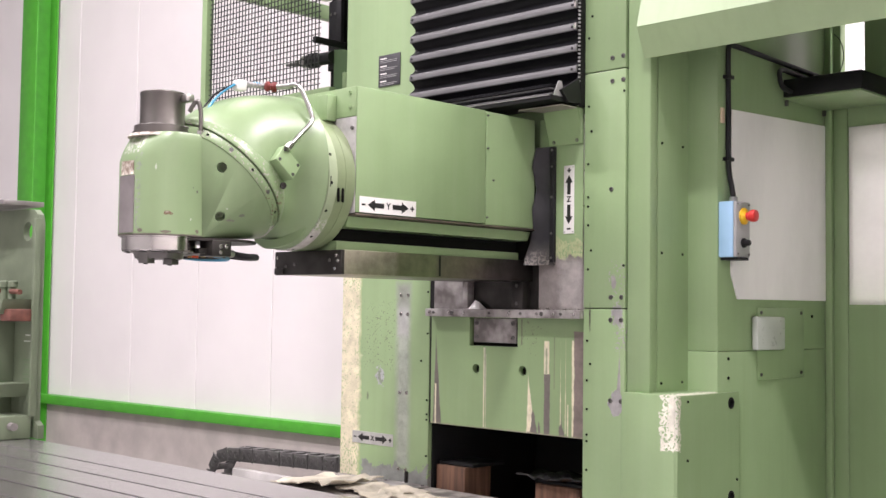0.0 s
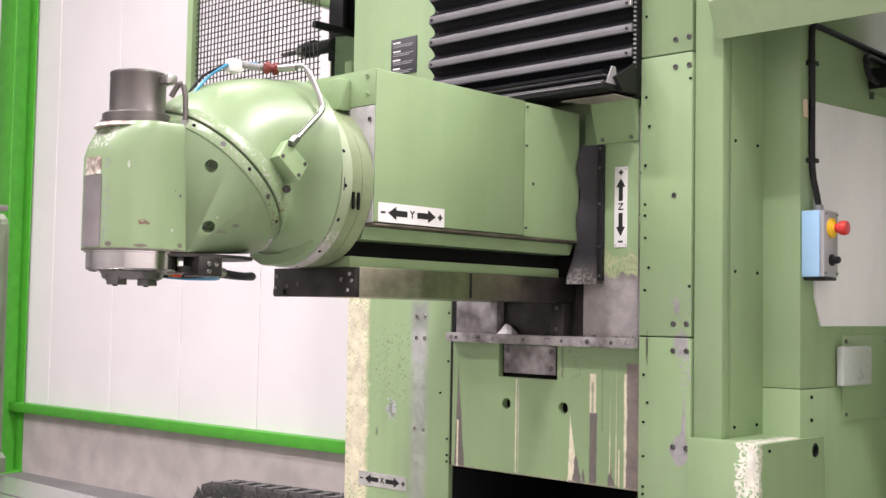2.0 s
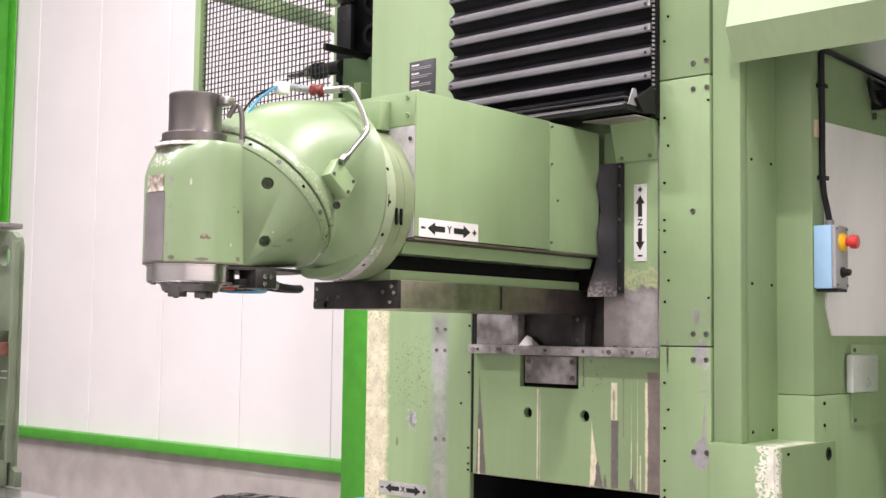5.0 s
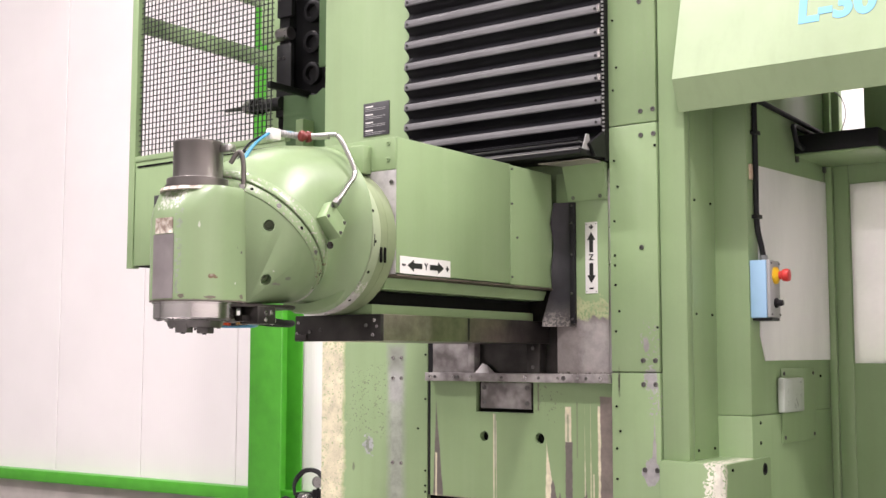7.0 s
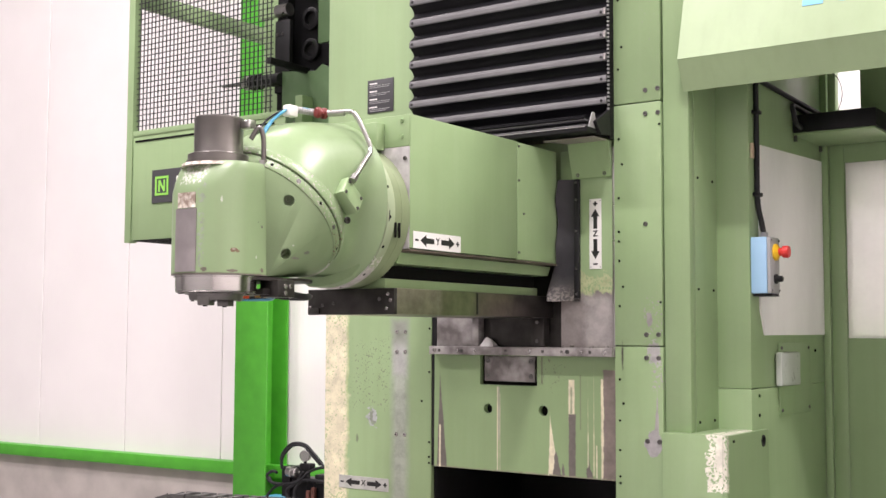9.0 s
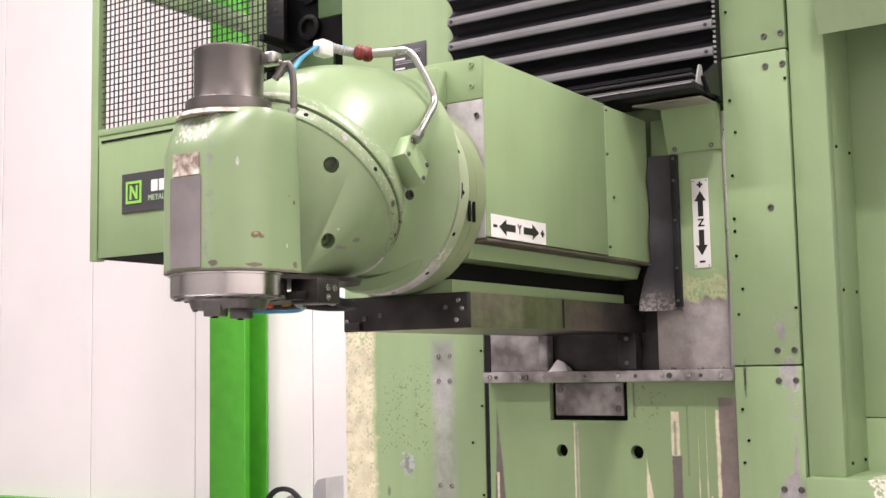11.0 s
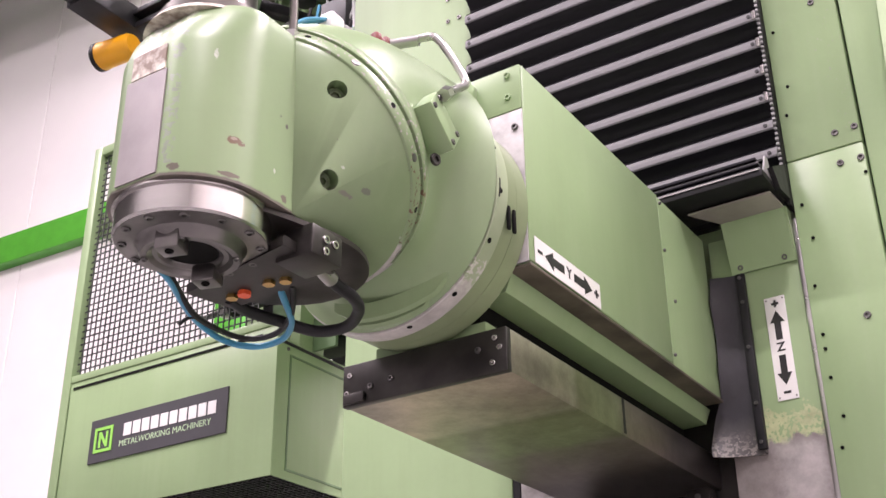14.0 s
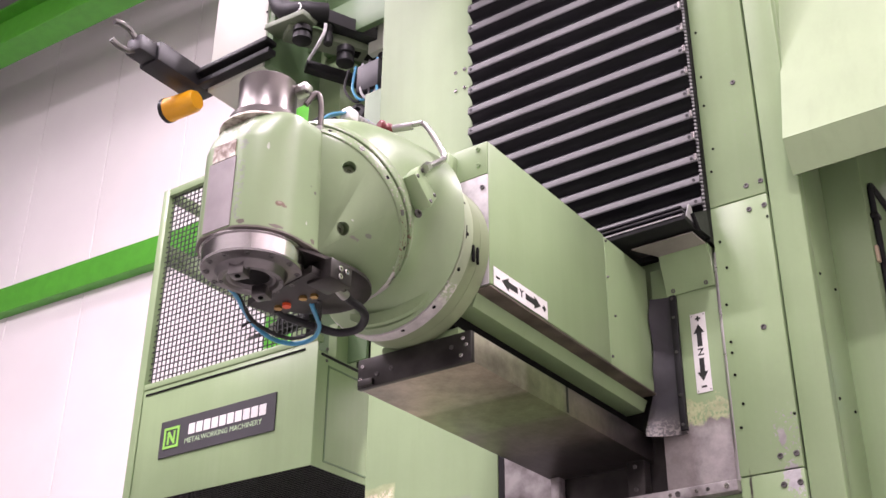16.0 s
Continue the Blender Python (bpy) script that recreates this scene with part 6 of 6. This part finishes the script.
gr = part("floor_grille", boxed((X0 + 0.006, Y0 + 0.006, 1.872), (X1 - 0.006, Y1, 1.876)), M_grille, mag, "dark perforated bottom grille")
bars = B()
for i in range(48):
    x = X0 + 0.02 + 0.02 * i
    if x < X1 - 0.01:
        box(bars, (x, Y0 + 0.01, 1.866), (x + 0.004, Y1 - 0.01, 1.8715))
for i in range(50):
    y = Y0 + 0.02 + 0.02 * i
    box(bars, (X0 + 0.01, y, 1.8675), (X1 - 0.01, y + 0.004, 1.8712))
tagged(part("grille_mesh", bars, M_black, gr), kind="stuff")
SX0, SX1, SZ0, SZ1 = -2.449, -1.8435, 2.026, 2.173
SW, SH = SX1 - SX0, SZ1 - SZ0
sign = part("name_sign", boxed((SX0, Y0 - 0.006, SZ0), (SX1, Y0, SZ1), 0.001, 1), M_sign, mag, "dark grey sign with white lettering and a lime emblem")
ex, ez, edge_ = SX0 + 0.04 * SW, SZ0 + 0.22 * SH, 0.084
for lo, hi in (((0, 0), (0.010, edge_)), ((edge_ - 0.010, 0), (edge_, edge_)), ((0.010, edge_ - 0.010), (edge_ - 0.010, edge_)), ((0.010, 0), (edge_ - 0.010, 0.010))):
    part("emblem_bar", boxed((ex + lo[0], Y0 - 0.0085, ez + lo[1]), (ex + hi[0], Y0 - 0.006, ez + hi[1])), M_lime, sign)
part("emblem_mark", prism(B(), [(ex + u, ez + v) for u, v in ((0.021, 0.016), (0.031, 0.016), (0.031, 0.049), (0.054, 0.016), (0.063, 0.016), (0.063, 0.068), (0.054, 0.068), (0.054, 0.033), (0.031, 0.068), (0.021, 0.068))], "y", Y0 - 0.0085, Y0 - 0.006), M_lime, sign)
for k in range(10):
    x = SX0 + SW * (0.262 + 0.0675 * k)
    part("title_block", boxed((x, Y0 - 0.0075, SZ0 + 0.47 * SH), (x + SW * 0.056, Y0 - 0.006, SZ0 + 0.76 * SH), 0.0004, 1), M_plate, sign)
letters("lettering", "METALWORKING MACHINERY", 0.029, Matrix.Translation((SX0 + 0.565 * SW, Y0 - 0.0065, SZ0 + 0.31 * SH)) @ Matrix.Rotation(radians(90), 4, "X"), M_limepale, sign, 0.0004)

# chain with tool pockets
ch = part("chain_housing", boxed((-1.90, 0.62, 2.36), (-1.84, 0.80, 3.5), 0.004), M_black, mag, "black chain housing with round pockets")
part("chain_back", boxed((-1.84, 0.66, 2.36), (-1.14, 0.80, 3.5), 0.004), M_black, mag)
for i in range(8):
    z = 2.529 + 0.135 * i
    part("tool_pocket", lathe(B(), (-1.73, 0.66, z), (0, -1, 0), [(0, 0.048), (0.02, 0.048), (0.023, 0.042), (0.023, 0.030), (0.006, 0.027)], 24), M_black, ch)
part("guide_plate", boxed((-1.895, 0.60, 2.484), (-1.81, 0.62, 2.80), 0.003), M_blacksteel, mag)
part("guide_plate", boxed((-1.895, 0.60, 2.92), (-1.81, 0.62, 3.3), 0.003), M_blacksteel, mag)
part("roller", cyl(B(), (-1.89, 0.61, 2.845), (-1.82, 0.61, 2.845), 0.028, seg=20), M_chrome, mag)
for x, z in ((-1.88, 2.74), (-1.85, 2.74), (-1.88, 3.0), (-1.80, 3.0)):
    screw(mag, (x, 0.599, z), (0, -1, 0), 0.007)
# two plates whose dark colour carries the shade around the chain
part("pocket_plate", prism(B(), [(-1.835, 2.30), (-1.57, 2.30), (-1.57, 2.555), (-1.61, 2.575), (-1.65, 2.55), (-1.835, 2.57)], "y", 0.585, 0.598), M_darkgreen_shade, mag)
part("side_plate", boxed((-1.636, 0.585, 2.665), (-1.50, 0.60, 3.5), 0.002), M_darkgreen_shade, mag)
part("tool_cup", boxed((-1.712, 0.36, 2.545), (-1.69, 0.598, 2.572), 0.004), M_black, mag)
tool = thing("tool_holder", (-2.0, 0.63, 2.62), "steel milling tool in a black holder", "tool")
T0, TD = (-1.99, 0.632, 2.643), (-1, 0.16, 0.07)
part("shank", lathe(B(), T0, TD, [(-0.06, 0.030), (0.10, 0.030), (0.103, 0.038), (0.125, 0.038), (0.128, 0.031), (0.138, 0.031), (0.141, 0.038), (0.160, 0.038), (0.163, 0.028)], 28), M_blacksteel, tool)
part("collet", lathe(B(), T0, TD, [(0.163, 0.033), (0.21, 0.033), (0.235, 0.022), (0.245, 0.014)], 28), M_chrome, tool)
part("cutter", lathe(B(), T0, TD, [(0.245, 0.012), (0.31, 0.010), (0.40, 0.008), (0.41, 0.004)], 16), M_screw, tool)
# upper housing, arm and motor
up = part("upper_housing", boxed((-2.64, 0.60, 3.93), (-2.28, 0.95, 5.4), 0.004), M_paleshell, mag, "pale upright housing")
part("housing_side", boxed((-2.28, 0.61, 3.93), (-2.24, 0.95, 5.4), 0.003), M_darkgreen_shade, mag)
for i in range(9):
    bore(up, (-2.285, 0.599, 4.05 + 0.1 * i), (0, -1, 0), 0.006)
part("mast", boxed((-2.35, 1.0, 1.88), (-2.15, 1.2, 5.4), 0.004), M_green, mag)
part("arm_bracket", boxed((-2.2, 0.805, 2.9), (-1.03, 0.84, 3.1), 0.006), M_green, mag)
part("arm_bracket", boxed((-2.2, 0.805, 4.1), (-1.03, 0.84, 4.3), 0.006), M_darkgreen_shade, mag)
grip = part("gripper_arm", boxed((-2.79, 0.30, 3.95), (-2.66, 0.66, 4.06), 0.006), M_blacksteel, mag, "black tool gripper arm with forked jaws")
part("gripper_head", boxed((-2.775, 0.20, 3.96), (-2.675, 0.30, 4.045), 0.008), M_blacksteel, grip)
for side in (-1, 1):
    jaw = B()
    tube(jaw, [(-2.725, 0.22, 4.005 + side * 0.02), (-2.725, 0.18, 4.005 + side * 0.055), (-2.725, 0.12, 4.005 + side * 0.062), (-2.725, 0.08, 4.005 + side * 0.05)], 0.014, 8)
    part("jaw", jaw, M_screw, grip)
part("arm_slide", boxed((-2.66, 0.55, 3.95), (-2.2, 0.60, 3.98), 0.003), M_black, mag)
part("arm_slide", boxed((-2.66, 0.53, 4.005), (-2.2, 0.60, 4.03), 0.003), M_black, mag)
part("air_filter", lathe(B(), (-2.655, 0.555, 3.865), (-1, -0.1, 0), [(0, 0.045), (0.02, 0.055), (0.16, 0.058), (0.165, 0.06), (0.19, 0.06), (0.195, 0.05)], 32), M_orange, mag, "amber yellow cylinder")
part("filter_cap", lathe(B(), (-2.825, 0.538, 3.865), (-1, -0.1, 0), [(0, 0.0615), (0.022, 0.0615), (0.024, 0.05)], 32), M_black, mag)
# changer mechanism over the head


def slant_bar(name, p0, p1, w, h, material, parent, label=""):
    """A bar from p0 to p1, lying flat, w wide and h high."""
    d = Vector(p1) - Vector(p0)
    side = Vector((d.y, -d.x, 0)).normalized()
    up = side.cross(d.normalized())
    m = Matrix((d.normalized(), side, up)).transposed().to_4x4()
    bm = boxed((0, -w / 2, -h / 2), (d.length, w / 2, h / 2), 0.004)
    bmesh.ops.transform(bm, matrix=Matrix.Translation(p0) @ m, verts=bm.verts)
    return part(name, bm, material, parent, label)


rail = slant_bar("changer_rail", (-2.15, 0.60, 4.075), (-1.90, 1.02, 4.075), 0.10, 0.05, M_dullgreen, mag, "grey green changer rail with black slots")
for k in range(2):
    q = Vector((-2.15, 0.60, 4.05)).lerp(Vector((-1.90, 1.02, 4.05)), 0.55 + 0.26 * k)
    slant_bar("slot", q, q + Vector((0.05, 0.084, 0)), 0.05, 0.006, M_hole, rail)
slant_bar("changer_beam", (-2.06, 0.60, 4.16), (-1.80, 1.05, 4.10), 0.07, 0.07, M_blacksteel, mag)
slant_bar("changer_beam", (-2.20, 0.80, 4.02), (-1.86, 1.30, 3.96), 0.05, 0.05, M_black, mag)
slant_bar("changer_plate", (-2.24, 0.60, 4.11), (-2.0, 0.60, 4.09), 0.10, 0.03, M_dullgreen, mag)
for p, r, h in (((-2.06, 0.62, 3.985), 0.045, 0.075), ((-1.95, 0.80, 3.92), 0.042, 0.09), ((-1.99, 0.72, 4.0), 0.022, 0.14), ((-1.84, 0.95, 3.98), 0.03, 0.10)):
    drum = part("changer_drum", lathe(B(), p, (0, 0, 1), [(0, r * 0.7), (0.006, r), (h * 0.4, r), (h * 0.45, r * 0.8), (h * 0.6, r * 0.8), (h * 0.65, r), (h, r)], 24), M_black, mag)
part("changer_hose", tube(B(), [(-2.26, 0.62, 4.42), (-2.21, 0.60, 4.27), (-2.14, 0.59, 4.18), (-2.04, 0.60, 4.14), (-1.97, 0.68, 4.15)], 0.048, 14), M_rubber, mag)
part("cap", cyl(B(), (-2.04, 0.555, 4.135), (-2.04, 0.60, 4.14), 0.022, seg=16), M_chrome, mag)
part("changer_hose", tube(B(), [(-1.90, 0.6, 4.0), (-1.89, 0.58, 3.93), (-1.92, 0.57, 3.86), (-1.97, 0.58, 3.82)], 0.008), M_grey, mag)
part("changer_panel", boxed((-1.9, 0.9, 4.02), (-1.2, 0.94, 5.0), 0.004), M_paleshell, mag)
# boxes added as a dark backing for the gaps behind the changer
part("dark_backing", boxed((-2.2, 1.35, 2.6), (-1.14, 1.45, 5.8), 0.004), M_blacksteel, mag)
part("dark_backing", boxed((-2.24, 0.96, 4.2), (-1.9, 1.3, 5.4), 0.004), M_darkgreen_shade, mag)
for k in range(6):
    part("changer_wire", tube(B(), [(-1.80 + 0.04 * k, 0.66, 3.74), (-1.78 + 0.045 * k, 0.62, 3.60 - 0.02 * k), (-1.70 + 0.03 * k, 0.63, 3.52), (-1.62 + 0.02 * k, 0.66, 3.68)], 0.006, 6), (M_black, M_hose, M_grey)[k % 3], mag)
part("changer_block", boxed((-1.72, 0.62, 3.56), (-1.60, 0.74, 3.70), 0.006), M_blacksteel, mag)

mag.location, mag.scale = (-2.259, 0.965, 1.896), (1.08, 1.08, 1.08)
